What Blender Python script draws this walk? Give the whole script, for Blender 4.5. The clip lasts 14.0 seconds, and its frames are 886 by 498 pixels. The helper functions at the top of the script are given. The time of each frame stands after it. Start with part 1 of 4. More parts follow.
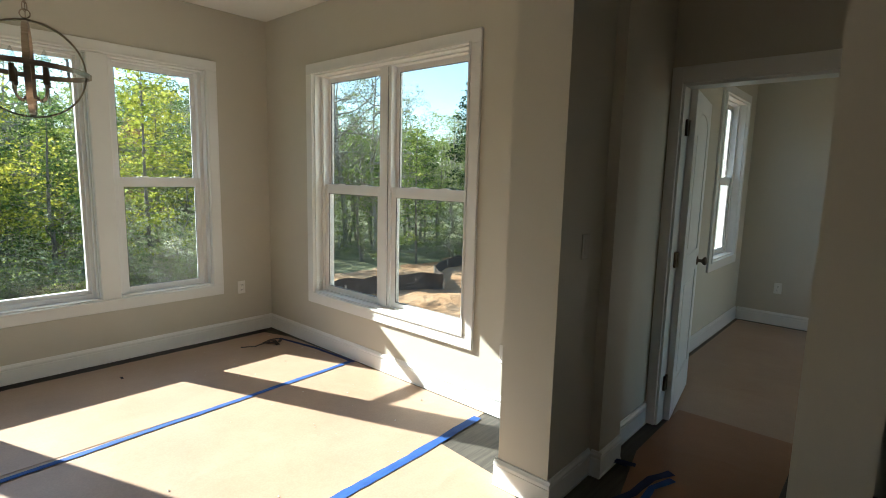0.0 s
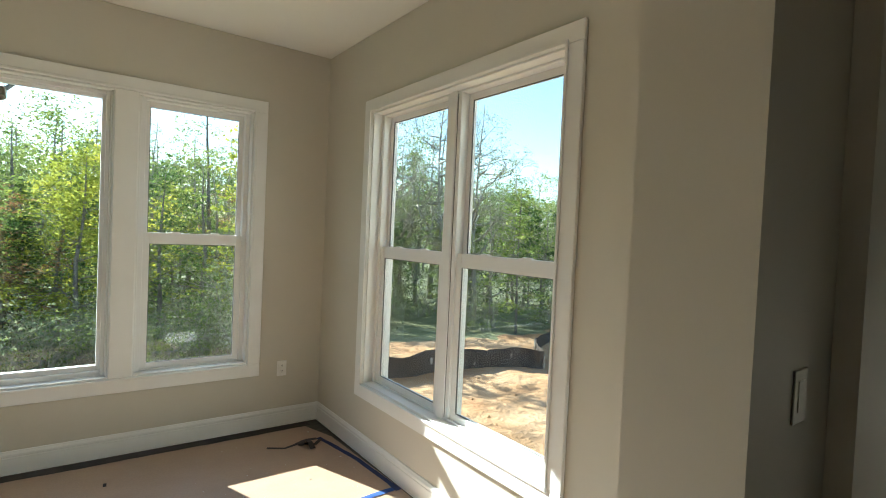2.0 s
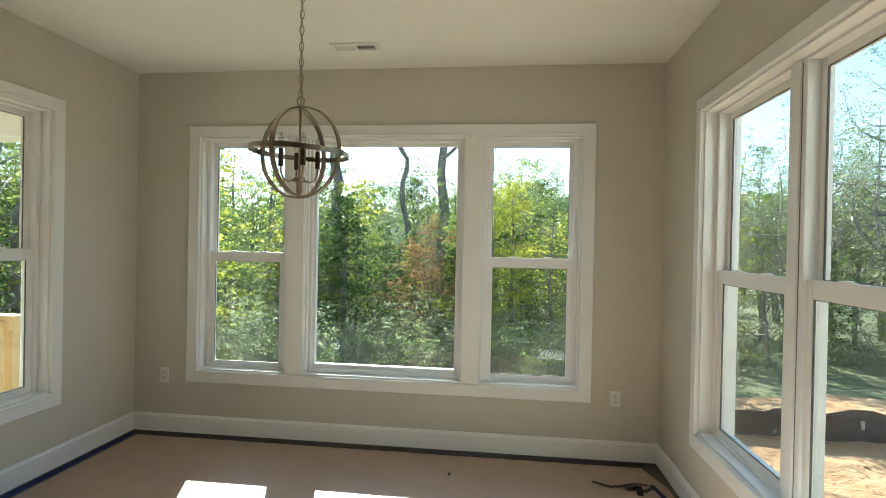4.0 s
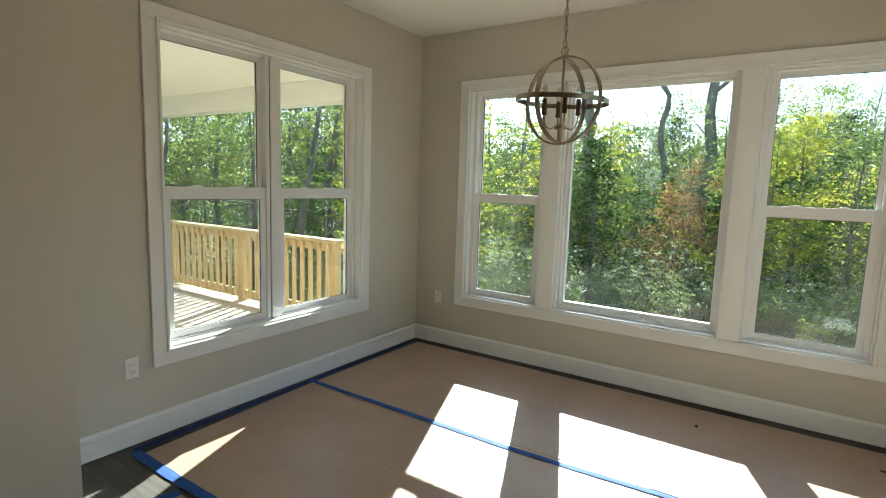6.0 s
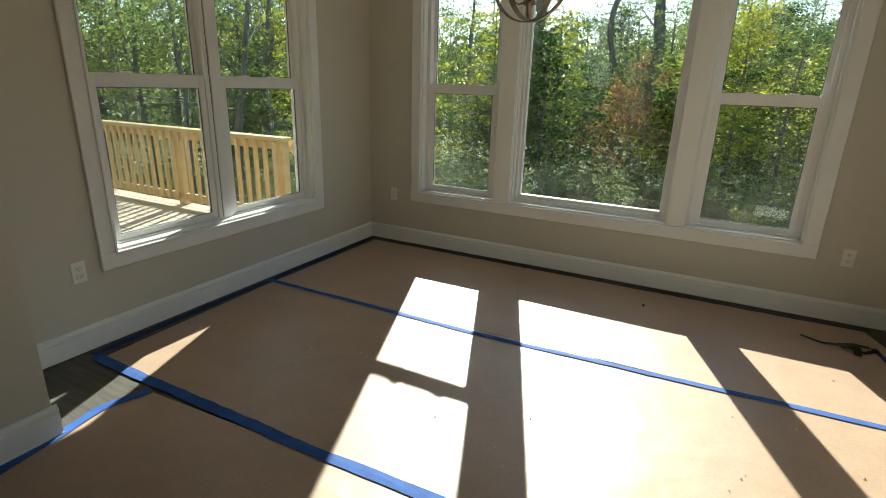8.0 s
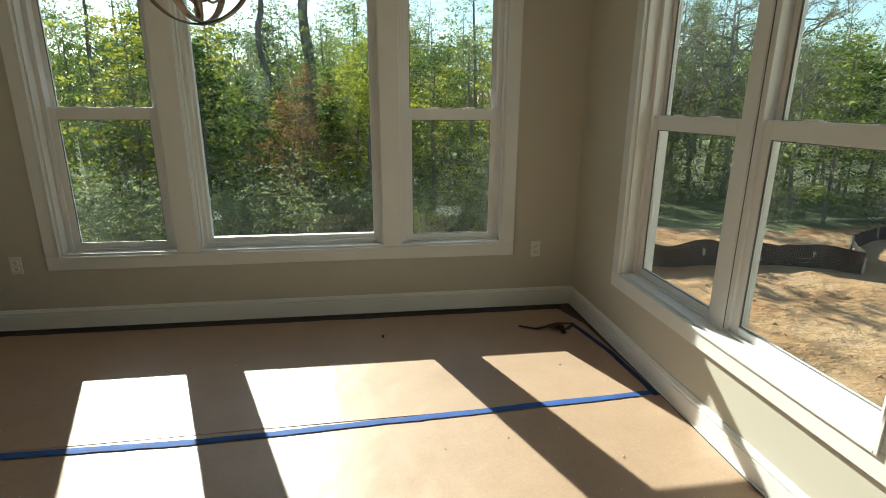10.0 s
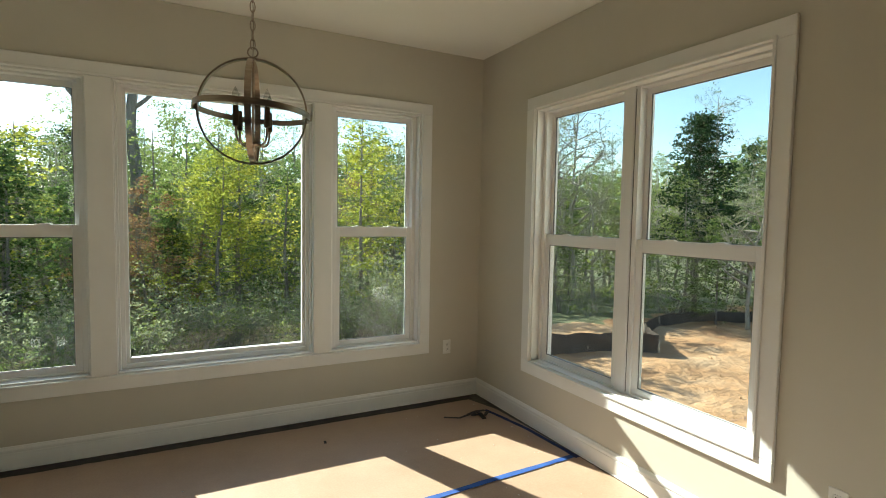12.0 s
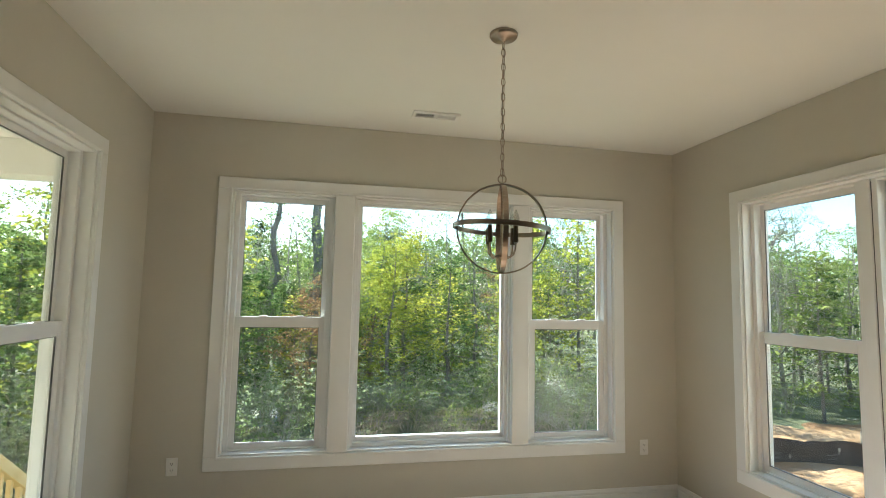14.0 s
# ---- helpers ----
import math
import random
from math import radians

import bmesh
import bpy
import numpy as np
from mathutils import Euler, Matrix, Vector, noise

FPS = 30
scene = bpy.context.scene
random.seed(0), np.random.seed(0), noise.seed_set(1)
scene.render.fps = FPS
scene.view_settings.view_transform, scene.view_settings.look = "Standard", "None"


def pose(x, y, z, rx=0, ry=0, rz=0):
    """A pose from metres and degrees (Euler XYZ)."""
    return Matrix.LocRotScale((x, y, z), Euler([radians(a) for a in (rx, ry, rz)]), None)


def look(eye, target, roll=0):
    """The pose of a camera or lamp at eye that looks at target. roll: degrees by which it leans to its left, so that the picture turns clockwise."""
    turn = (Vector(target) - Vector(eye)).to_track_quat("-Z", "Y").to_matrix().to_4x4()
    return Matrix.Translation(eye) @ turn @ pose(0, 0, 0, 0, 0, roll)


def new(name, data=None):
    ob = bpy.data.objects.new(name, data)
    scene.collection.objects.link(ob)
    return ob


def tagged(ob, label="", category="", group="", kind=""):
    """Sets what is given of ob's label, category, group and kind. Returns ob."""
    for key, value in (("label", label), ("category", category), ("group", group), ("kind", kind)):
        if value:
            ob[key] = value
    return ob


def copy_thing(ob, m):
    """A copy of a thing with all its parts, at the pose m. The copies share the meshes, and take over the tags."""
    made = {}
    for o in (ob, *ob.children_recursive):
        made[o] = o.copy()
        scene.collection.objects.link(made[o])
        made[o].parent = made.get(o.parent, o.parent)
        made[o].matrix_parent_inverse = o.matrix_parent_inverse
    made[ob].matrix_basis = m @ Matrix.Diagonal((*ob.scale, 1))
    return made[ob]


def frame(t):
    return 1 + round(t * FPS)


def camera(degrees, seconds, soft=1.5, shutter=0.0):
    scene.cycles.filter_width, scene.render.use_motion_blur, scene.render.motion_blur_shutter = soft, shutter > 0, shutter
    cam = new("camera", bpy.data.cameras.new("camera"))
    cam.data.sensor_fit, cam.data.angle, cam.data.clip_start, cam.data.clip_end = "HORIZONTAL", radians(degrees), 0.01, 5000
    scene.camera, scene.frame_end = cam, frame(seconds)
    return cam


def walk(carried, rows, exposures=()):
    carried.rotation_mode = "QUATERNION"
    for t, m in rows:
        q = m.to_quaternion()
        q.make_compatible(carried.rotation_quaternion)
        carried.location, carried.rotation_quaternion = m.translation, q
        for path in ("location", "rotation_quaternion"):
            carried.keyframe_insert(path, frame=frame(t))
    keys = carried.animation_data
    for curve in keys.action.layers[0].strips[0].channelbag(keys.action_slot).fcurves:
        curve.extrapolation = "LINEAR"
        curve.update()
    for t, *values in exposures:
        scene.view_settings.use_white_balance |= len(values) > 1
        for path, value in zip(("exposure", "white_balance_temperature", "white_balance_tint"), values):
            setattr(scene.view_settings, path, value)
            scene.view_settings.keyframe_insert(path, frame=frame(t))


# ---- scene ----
cam = camera(81.2, 14.0, soft=0.95)
PATH = [
    (0, (-0.48, -0.34, 1.45), (1.001, 0.975, 1.17), 1.4),
    (0.5, (-0.337, -0.125, 1.446), (1.158, 1.187, 1.235), -0.2),
    (1, (-0.129, 0.098, 1.445), (1.405, 1.37, 1.279), 0.1),
    (1.5, (0.162, 0.206, 1.432), (1.601, 1.589, 1.313), 1.6),
    (2, (0.406, 0.284, 1.455), (1.587, 1.897, 1.399), 2.6),
    (2.5, (0.582, 0.45, 1.435), (1.488, 2.232, 1.467), 2.9),
    (3, (0.788, 0.467, 1.486), (1.279, 2.406, 1.555), 2.9),
    (3.5, (0.905, 0.390, 1.480), (0.962, 2.388, 1.519), 2.1),
    (4, (0.920, 0.311, 1.461), (0.687, 2.298, 1.448), 1.15),
    (4.2, (0.907, 0.276, 1.475), (0.602, 2.252, 1.441), 0.85),
    (6.3, (0.945, 0.095, 1.445), (-0.187, 1.713, 1.127), 1.7),
    (6.5, (0.916, 0.075, 1.425), (-0.179, 1.698, 1.018), 2.2),
    (7, (0.969, 0.095, 1.386), (-0.076, 1.7, 0.806), 2.2),
    (7.2, (0.947, 0.096, 1.371), (-0.059, 1.712, 0.759), 2.3),
    (9.3, (0.689, 0.323, 1.419), (0.372, 2.213, 0.848), -0.1),
    (9.5, (0.651, 0.401, 1.41), (0.508, 2.309, 0.828), 0.0),
    (10, (0.555, 0.581, 1.414), (0.828, 2.487, 0.873), 0.3),
    (10.5, (0.303, 0.645, 1.354), (0.946, 2.495, 0.951), 1.2),
    (11, (0.146, 0.596, 1.385), (1.014, 2.374, 1.091), 1.5),
    (11.5, (-0.053, 0.433, 1.414), (0.87, 2.195, 1.207), 1.7),
    (12, (-0.236, 0.36, 1.463), (0.687, 2.131, 1.342), 1.0),
    (12.5, (-0.406, 0.367, 1.471), (0.507, 2.147, 1.449), 1.2),
    (13, (-0.588, 0.375, 1.513), (0.227, 2.201, 1.576), 1.7),
    (13.2, (-0.583, 0.352, 1.524), (0.146, 2.212, 1.628), 1.7),
    (13.5, (-0.62, 0.345, 1.545), (-0.001, 2.241, 1.692), 1.6),
    (14, (-0.674, 0.309, 1.554), (-0.267, 2.259, 1.733), 1.2),
]
walk(cam, [(t, look(eye, target, roll)) for t, eye, target, roll in PATH],
     exposures=[(0.0, 1.95, 6050, 1), (1.5, 2.14, 6000, -1), (3.0, 2.22, 5950, -4), (4.2, 2.28, 6000, -3), (6.5, 2.16, 5980, -3), (7.2, 1.85, 6200, -2),
                (9.5, 1.28, 6500, -5), (11.0, 1.45, 6570, -5), (12.5, 1.9, 6350, -2), (14.0, 2.3, 6000, -2)])

# ---- world and sun ----
SUN = Vector((-0.572, 1.515, 1.0)).normalized()      # towards the sun
world = bpy.data.worlds.new("sky")
scene.world = world
world.use_nodes = True
wn, wl = world.node_tree.nodes, world.node_tree.links
sky = wn.new("ShaderNodeTexSky")
sky.sky_type, sky.sun_disc = "NISHITA", False
sky.sun_elevation = math.asin(SUN.z)
sky.sun_rotation = math.atan2(SUN.x, SUN.y)
sky.air_density, sky.dust_density, sky.ozone_density = 1.0, 0.4, 2.0
wn["Background"].inputs["Strength"].default_value = 0.105
wl.new(sky.outputs[0], wn["Background"].inputs["Color"])
sun = new("sun", bpy.data.lights.new("sun", "SUN"))
sun.data.energy, sun.data.angle, sun.data.color = 4.6, radians(0.5), (1.0, 0.96, 0.90)
sun.matrix_world = look(SUN * 50, (0, 0, 0))


# ---- materials ----
def material(name):
    m = bpy.data.materials.new(name)
    m.use_nodes = True
    n, l = m.node_tree.nodes, m.node_tree.links
    return m, n, l, n["Principled BSDF"]


def noise_tex(n, l, scale, detail=4.0, rough=0.6, stretch=None, space="Object"):
    tc = n.new("ShaderNodeTexCoord")
    out = tc.outputs[space]
    if stretch:
        mp = n.new("ShaderNodeMapping")
        mp.inputs["Scale"].default_value = stretch
        l.new(out, mp.inputs["Vector"])
        out = mp.outputs[0]
    t = n.new("ShaderNodeTexNoise")
    t.inputs["Scale"].default_value, t.inputs["Detail"].default_value, t.inputs["Roughness"].default_value = scale, detail, rough
    l.new(out, t.inputs["Vector"])
    return t.outputs["Fac"]


def ramp(n, l, fac, *stops):
    r = n.new("ShaderNodeValToRGB")
    while len(r.color_ramp.elements) < len(stops):
        r.color_ramp.elements.new(0.5)
    for e, (p, c) in zip(r.color_ramp.elements, stops):
        e.position, e.color = p, (*c, 1)
    l.new(fac, r.inputs["Fac"])
    return r.outputs["Color"]


def bump(n, l, fac, strength, distance, bsdf, prev=None):
    b = n.new("ShaderNodeBump")
    b.inputs["Strength"].default_value, b.inputs["Distance"].default_value = strength, distance
    l.new(fac, b.inputs["Height"])
    if prev:
        l.new(prev, b.inputs["Normal"])
    l.new(b.outputs[0], bsdf.inputs["Normal"])
    return b.outputs[0]


def blend(n, l, kind, fac, a, b):
    mx = n.new("ShaderNodeMix")
    mx.data_type, mx.blend_type = "RGBA", kind
    for sock, v in ((mx.inputs["Factor"], fac), (mx.inputs["A"], a), (mx.inputs["B"], b)):
        if isinstance(v, (int, float)):
            sock.default_value = v
        elif isinstance(v, tuple):
            sock.default_value = (*v, 1)
        else:
            l.new(v, sock)
    return mx.outputs["Result"]


def surface(name, a, b, scale, rough=0.5, fine=0.0, fine_scale=200, depth=0.002, stretch=None, metal=0.0, spread=(0.35, 0.65)):
    """Two tones by a coarse noise, and relief by a fine one."""
    m, n, l, p = material(name)
    l.new(ramp(n, l, noise_tex(n, l, scale, 5, 0.6, stretch), (spread[0], a), (spread[1], b)), p.inputs["Base Color"])
    p.inputs["Roughness"].default_value, p.inputs["Metallic"].default_value = rough, metal
    if fine:
        bump(n, l, noise_tex(n, l, fine_scale, 3, 0.6, stretch), fine, depth, p)
    return m


WALL = surface("greige_wall_paint", (0.58, 0.55, 0.47), (0.605, 0.575, 0.495), 1.3, 0.55, 0.12, 260, 0.001)
CEILING = surface("ceiling_paint", (0.82, 0.81, 0.76), (0.84, 0.83, 0.78), 1.1, 0.8, 0.15, 180, 0.001)
TRIM = surface("white_trim_paint", (0.80, 0.80, 0.78), (0.84, 0.84, 0.82), 3.0, 0.32, 0.05, 60, 0.001)
VINYL = surface("white_vinyl", (0.82, 0.82, 0.81), (0.85, 0.85, 0.84), 4.0, 0.38)
PLATE = surface("white_plastic", (0.82, 0.81, 0.78), (0.84, 0.83, 0.80), 8.0, 0.35)
# Switch plastic, with the dimness of the stub wall put into its colour.
SHADEDPLATE = surface("shaded_plastic", (0.50, 0.47, 0.40), (0.54, 0.51, 0.44), 8, 0.45)
# Grey for the mullion joints and the shadow line painted round each pane.
EDGEGREY = surface("grey_joint_and_shadow_line", (0.10, 0.10, 0.10), (0.16, 0.16, 0.155), 20, 0.6)
SLOT = surface("dark_slot", (0.03, 0.03, 0.03), (0.05, 0.05, 0.05), 20, 0.6)
METAL = surface("brushed_nickel", (0.36, 0.30, 0.24), (0.46, 0.39, 0.32), 9, 0.28, 0.15, 300, 0.0006, (1, 1, 12), 1.0)
BRONZE = surface("dark_bronze", (0.12, 0.09, 0.065), (0.18, 0.14, 0.10), 12, 0.35, metal=0.9)
TAPE = surface("blue_masking_tape", (0.012, 0.065, 0.27), (0.022, 0.10, 0.36), 9, 0.8, 0.5, 120, 0.002)
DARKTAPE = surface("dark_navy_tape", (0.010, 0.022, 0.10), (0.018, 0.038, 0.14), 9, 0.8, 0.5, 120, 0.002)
# Dark tape with the shade it lies in put into its black-brown.
SHADETAPE = surface("shaded_dark_tape", (0.018, 0.015, 0.016), (0.04, 0.034, 0.036), 9, 0.6, 0.5, 120, 0.002)
WOODFLOOR = surface("dark_floorboards", (0.05, 0.046, 0.038), (0.105, 0.094, 0.076), 3, 0.55, 0.3, 60, 0.001, (1, 12, 1))
PINE = surface("new_pine_lumber", (0.62, 0.44, 0.22), (0.72, 0.54, 0.30), 4, 0.6, 0.3, 40, 0.002, (1, 1, 6))
DECKING = surface("pale_decking", (0.55, 0.46, 0.35), (0.66, 0.56, 0.44), 4, 0.7, 0.3, 40, 0.002, (6, 1, 1))
SOFFIT = surface("beige_soffit", (0.86, 0.82, 0.77), (0.88, 0.845, 0.795), 2, 0.7)
SIDING = surface("sage_lap_siding", (0.17, 0.205, 0.19), (0.21, 0.245, 0.225), 3, 0.5, 0.2, 40, 0.002, (1, 1, 8))
BARK = surface("grey_bark", (0.12, 0.10, 0.085), (0.27, 0.235, 0.20), 5, 0.9, 0.8, 14, 0.05, (1, 1, 0.25))
PALEBARK = surface("pale_bark", (0.24, 0.21, 0.17), (0.38, 0.34, 0.29), 5, 0.9, 0.6, 14, 0.04, (1, 1, 0.25))
FABRIC = surface("black_silt_fabric", (0.028, 0.021, 0.018), (0.065, 0.048, 0.038), 6, 0.75, 0.25, 9, 0.03)
PRINT = surface("worn_grey_print", (0.07, 0.065, 0.06), (0.20, 0.19, 0.18), 40, 0.7)
CABLE = surface("cable_rubber", (0.03, 0.03, 0.03), (0.05, 0.05, 0.05), 5, 0.7)


def paper_material(name, a, b):
    m, n, l, p = material(name)
    tone = ramp(n, l, noise_tex(n, l, 1.6, 6, 0.65), (0.3, a), (0.7, b))
    fibre = ramp(n, l, noise_tex(n, l, 90, 2, 0.7), (0.3, (0.93, 0.93, 0.93)), (0.7, (1.05, 1.05, 1.05)))
    l.new(blend(n, l, "MULTIPLY", 1.0, tone, fibre), p.inputs["Base Color"])
    p.inputs["Roughness"].default_value = 0.42
    first = bump(n, l, noise_tex(n, l, 2.2, 3, 0.5), 0.35, 0.03, p)
    second = bump(n, l, noise_tex(n, l, 150, 2, 0.5), 0.12, 0.001, p, first)
    tc, warp, cells, crease = n.new("ShaderNodeTexCoord"), n.new("ShaderNodeVectorMath"), n.new("ShaderNodeTexVoronoi"), n.new("ShaderNodeMapRange")
    warp.operation = "MULTIPLY_ADD"
    wob = n.new("ShaderNodeTexNoise")
    wob.inputs["Scale"].default_value = 1.7
    l.new(tc.outputs["Object"], wob.inputs["Vector"])
    l.new(wob.outputs["Color"], warp.inputs[0])
    warp.inputs[1].default_value = (0.7, 0.7, 0.0)
    l.new(tc.outputs["Object"], warp.inputs[2])
    cells.feature = "DISTANCE_TO_EDGE"
    cells.inputs["Scale"].default_value = 1.15
    l.new(warp.outputs[0], cells.inputs["Vector"])
    crease.inputs["From Max"].default_value = 0.05
    crease.inputs["To Min"].default_value, crease.inputs["To Max"].default_value = 1.0, 0.0
    l.new(cells.outputs["Distance"], crease.inputs["Value"])
    bump(n, l, crease.outputs[0], 0.10, 0.008, p, second)          # folds and creases
    return m


PAPER = paper_material("kraft_floor_paper", (0.395, 0.273, 0.186), (0.475, 0.339, 0.241))
REDPAPER = paper_material("red_rosin_paper", (0.30, 0.145, 0.075), (0.36, 0.18, 0.095))


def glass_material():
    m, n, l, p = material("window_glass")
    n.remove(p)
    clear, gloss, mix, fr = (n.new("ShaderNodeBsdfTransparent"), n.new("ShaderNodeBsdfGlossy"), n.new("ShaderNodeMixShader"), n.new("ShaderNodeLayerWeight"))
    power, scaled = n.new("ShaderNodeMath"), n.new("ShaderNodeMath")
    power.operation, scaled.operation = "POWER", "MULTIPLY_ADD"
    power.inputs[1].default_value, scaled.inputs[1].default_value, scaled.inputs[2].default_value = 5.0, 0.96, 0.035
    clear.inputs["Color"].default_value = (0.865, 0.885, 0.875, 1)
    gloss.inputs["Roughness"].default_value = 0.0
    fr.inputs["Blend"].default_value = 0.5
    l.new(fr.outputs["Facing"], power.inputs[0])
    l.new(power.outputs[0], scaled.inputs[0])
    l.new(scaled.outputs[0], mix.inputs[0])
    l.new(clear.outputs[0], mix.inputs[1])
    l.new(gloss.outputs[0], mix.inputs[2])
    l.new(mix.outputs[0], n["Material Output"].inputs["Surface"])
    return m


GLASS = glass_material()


def leaf_material(name, a, b, c, glow=0.5):
    """Thin leaves: part of the light passes through."""
    m, n, l, p = material(name)
    n.remove(p)
    geo, info = n.new("ShaderNodeNewGeometry"), n.new("ShaderNodeObjectInfo")
    tone = ramp(n, l, geo.outputs["Random Per Island"], (0.0, a), (0.5, b), (1.0, c))
    shade = ramp(n, l, info.outputs["Random"], (0.0, (0.72, 0.80, 0.75)), (1.0, (1.2, 1.12, 1.0)))
    tone = blend(n, l, "MULTIPLY", 1.0, tone, shade)
    d, t, mix = n.new("ShaderNodeBsdfDiffuse"), n.new("ShaderNodeBsdfTranslucent"), n.new("ShaderNodeMixShader")
    mix.inputs[0].default_value = glow
    for s in (d, t):
        l.new(tone, s.inputs["Color"])
    l.new(d.outputs[0], mix.inputs[1])
    l.new(t.outputs[0], mix.inputs[2])
    l.new(mix.outputs[0], n["Material Output"].inputs["Surface"])
    return m


LEAF = {
    "green": leaf_material("green_leaves", (0.135, 0.19, 0.058), (0.23, 0.285, 0.088), (0.37, 0.415, 0.16)),
    "yellow": leaf_material("yellow_green_leaves", (0.30, 0.32, 0.055), (0.48, 0.47, 0.08), (0.62, 0.59, 0.15)),
    "dark": leaf_material("dark_evergreen_leaves", (0.03, 0.052, 0.024), (0.05, 0.085, 0.036), (0.085, 0.13, 0.055), 0.3),
    "deep": leaf_material("deep_green_leaves", (0.06, 0.10, 0.036), (0.12, 0.18, 0.06), (0.24, 0.305, 0.11)),
    "pale": leaf_material("silvery_leaves", (0.26, 0.29, 0.17), (0.37, 0.40, 0.26), (0.48, 0.50, 0.36)),
    "rust": leaf_material("rusty_spring_leaves", (0.23, 0.11, 0.065), (0.34, 0.19, 0.11), (0.40, 0.28, 0.15)),
    "grey": leaf_material("grey_green_leaves", (0.19, 0.22, 0.10), (0.29, 0.33, 0.155), (0.40, 0.43, 0.23)),
}


def ground_material():
    m, n, l, p = material("ground_soil")
    sep, geo = n.new("ShaderNodeSeparateXYZ"), n.new("ShaderNodeNewGeometry")
    l.new(geo.outputs["Position"], sep.inputs[0])
    sand = ramp(n, l, noise_tex(n, l, 0.9, 8, 0.65), (0.3, (0.28, 0.13, 0.055)), (0.47, (0.41, 0.23, 0.107)), (0.7, (0.50, 0.33, 0.19)))
    wood = ramp(n, l, noise_tex(n, l, 2.0, 8, 0.7), (0.3, (0.10, 0.11, 0.045)), (0.7, (0.22, 0.22, 0.11)))

    def math_node(op, a, b):
        q = n.new("ShaderNodeMath")
        q.operation = op
        for i, v in enumerate((a, b)):
            if isinstance(v, (int, float)):
                q.inputs[i].default_value = v
            else:
                l.new(v, q.inputs[i])
        return q.outputs[0]
    wob = math_node("MULTIPLY", noise_tex(n, l, 0.5, 4, 0.6), 3.0)
    east = math_node("GREATER_THAN", math_node("ADD", sep.outputs[0], wob), 3.6)
    south = math_node("LESS_THAN", math_node("SUBTRACT", sep.outputs[1], wob), 8.2)
    l.new(blend(n, l, "MIX", math_node("MULTIPLY", east, south), wood, sand), p.inputs["Base Color"])
    p.inputs["Roughness"].default_value = 0.95
    first = bump(n, l, noise_tex(n, l, 1.2, 6, 0.6), 0.7, 0.3, p)
    bump(n, l, noise_tex(n, l, 14, 4, 0.6), 0.5, 0.04, p, first)
    return m


GROUND = ground_material()

CRUMB = surface("drywall_crumb", (0.60, 0.57, 0.52), (0.72, 0.69, 0.64), 30, 0.8)


# ---- building helpers ----
def block(bm, x0, y0, z0, x1, y1, z1, bevel=0.0):
    made = bmesh.ops.create_cube(bm, size=1.0, matrix=Matrix.Translation(((x0 + x1) / 2, (y0 + y1) / 2, (z0 + z1) / 2)) @ Matrix.Diagonal((abs(x1 - x0), abs(y1 - y0), abs(z1 - z0), 1)))
    if bevel:
        edges = list({e for v in made["verts"] for e in v.link_edges})
        bmesh.ops.bevel(bm, geom=edges, offset=bevel, segments=1, affect="EDGES")
    return bm


def part(name, bm, mat, parent=None, label="", smooth=False):
    me = bpy.data.meshes.new(name)
    bmesh.ops.recalc_face_normals(bm, faces=bm.faces)
    if smooth:
        for fc in bm.faces:
            fc.smooth = True
    bm.to_mesh(me)
    bm.free()
    me.materials.append(mat)
    ob = new(name, me)
    ob.parent = parent
    return tagged(ob, label)


def solid(name, mat, parent, *dims, bevel=0.003, label=""):
    return part(name, block(bmesh.new(), *dims, bevel=bevel), mat, parent, label)


def thing(name, m, label, category, group="", kind=""):
    ob = new(name)
    ob.matrix_world = m
    ob.empty_display_size = 0.1
    return tagged(ob, label, category, group, kind)


def wall(name, axis, near, far, u0, u1, z0, z1, holes, label):
    """A wall across axis (0: x, 1: y) from near to far, with openings (u0, u1, z0, z1) right through it."""
    us = sorted({u0, u1, *(h[0] for h in holes), *(h[1] for h in holes)})
    zs = sorted({z0, z1, *(h[2] for h in holes), *(h[3] for h in holes)})

    def full(i, k):
        if not (0 <= i < len(us) - 1 and 0 <= k < len(zs) - 1):
            return False
        cu, cz = (us[i] + us[i + 1]) / 2, (zs[k] + zs[k + 1]) / 2
        return not any(h[0] < cu < h[1] and h[2] < cz < h[3] for h in holes)

    bm = bmesh.new()

    def face(*pts):
        bm.faces.new([bm.verts.new((d, u, z) if axis == 0 else (u, d, z)) for d, u, z in pts])
    for i in range(len(us) - 1):
        for k in range(len(zs) - 1):
            if not full(i, k):
                continue
            a, b, c, d = us[i], us[i + 1], zs[k], zs[k + 1]
            for q in (near, far):
                face((q, a, c), (q, b, c), (q, b, d), (q, a, d))
            if not full(i - 1, k):
                face((near, a, c), (far, a, c), (far, a, d), (near, a, d))
            if not full(i + 1, k):
                face((near, b, c), (far, b, c), (far, b, d), (near, b, d))
            if not full(i, k - 1):
                face((near, a, c), (far, a, c), (far, b, c), (near, b, c))
            if not full(i, k + 1):
                face((near, a, d), (far, a, d), (far, b, d), (near, b, d))
    bmesh.ops.remove_doubles(bm, verts=bm.verts, dist=1e-5)
    return tagged(part(name, bm, WALL), label, "wall", kind="structure")


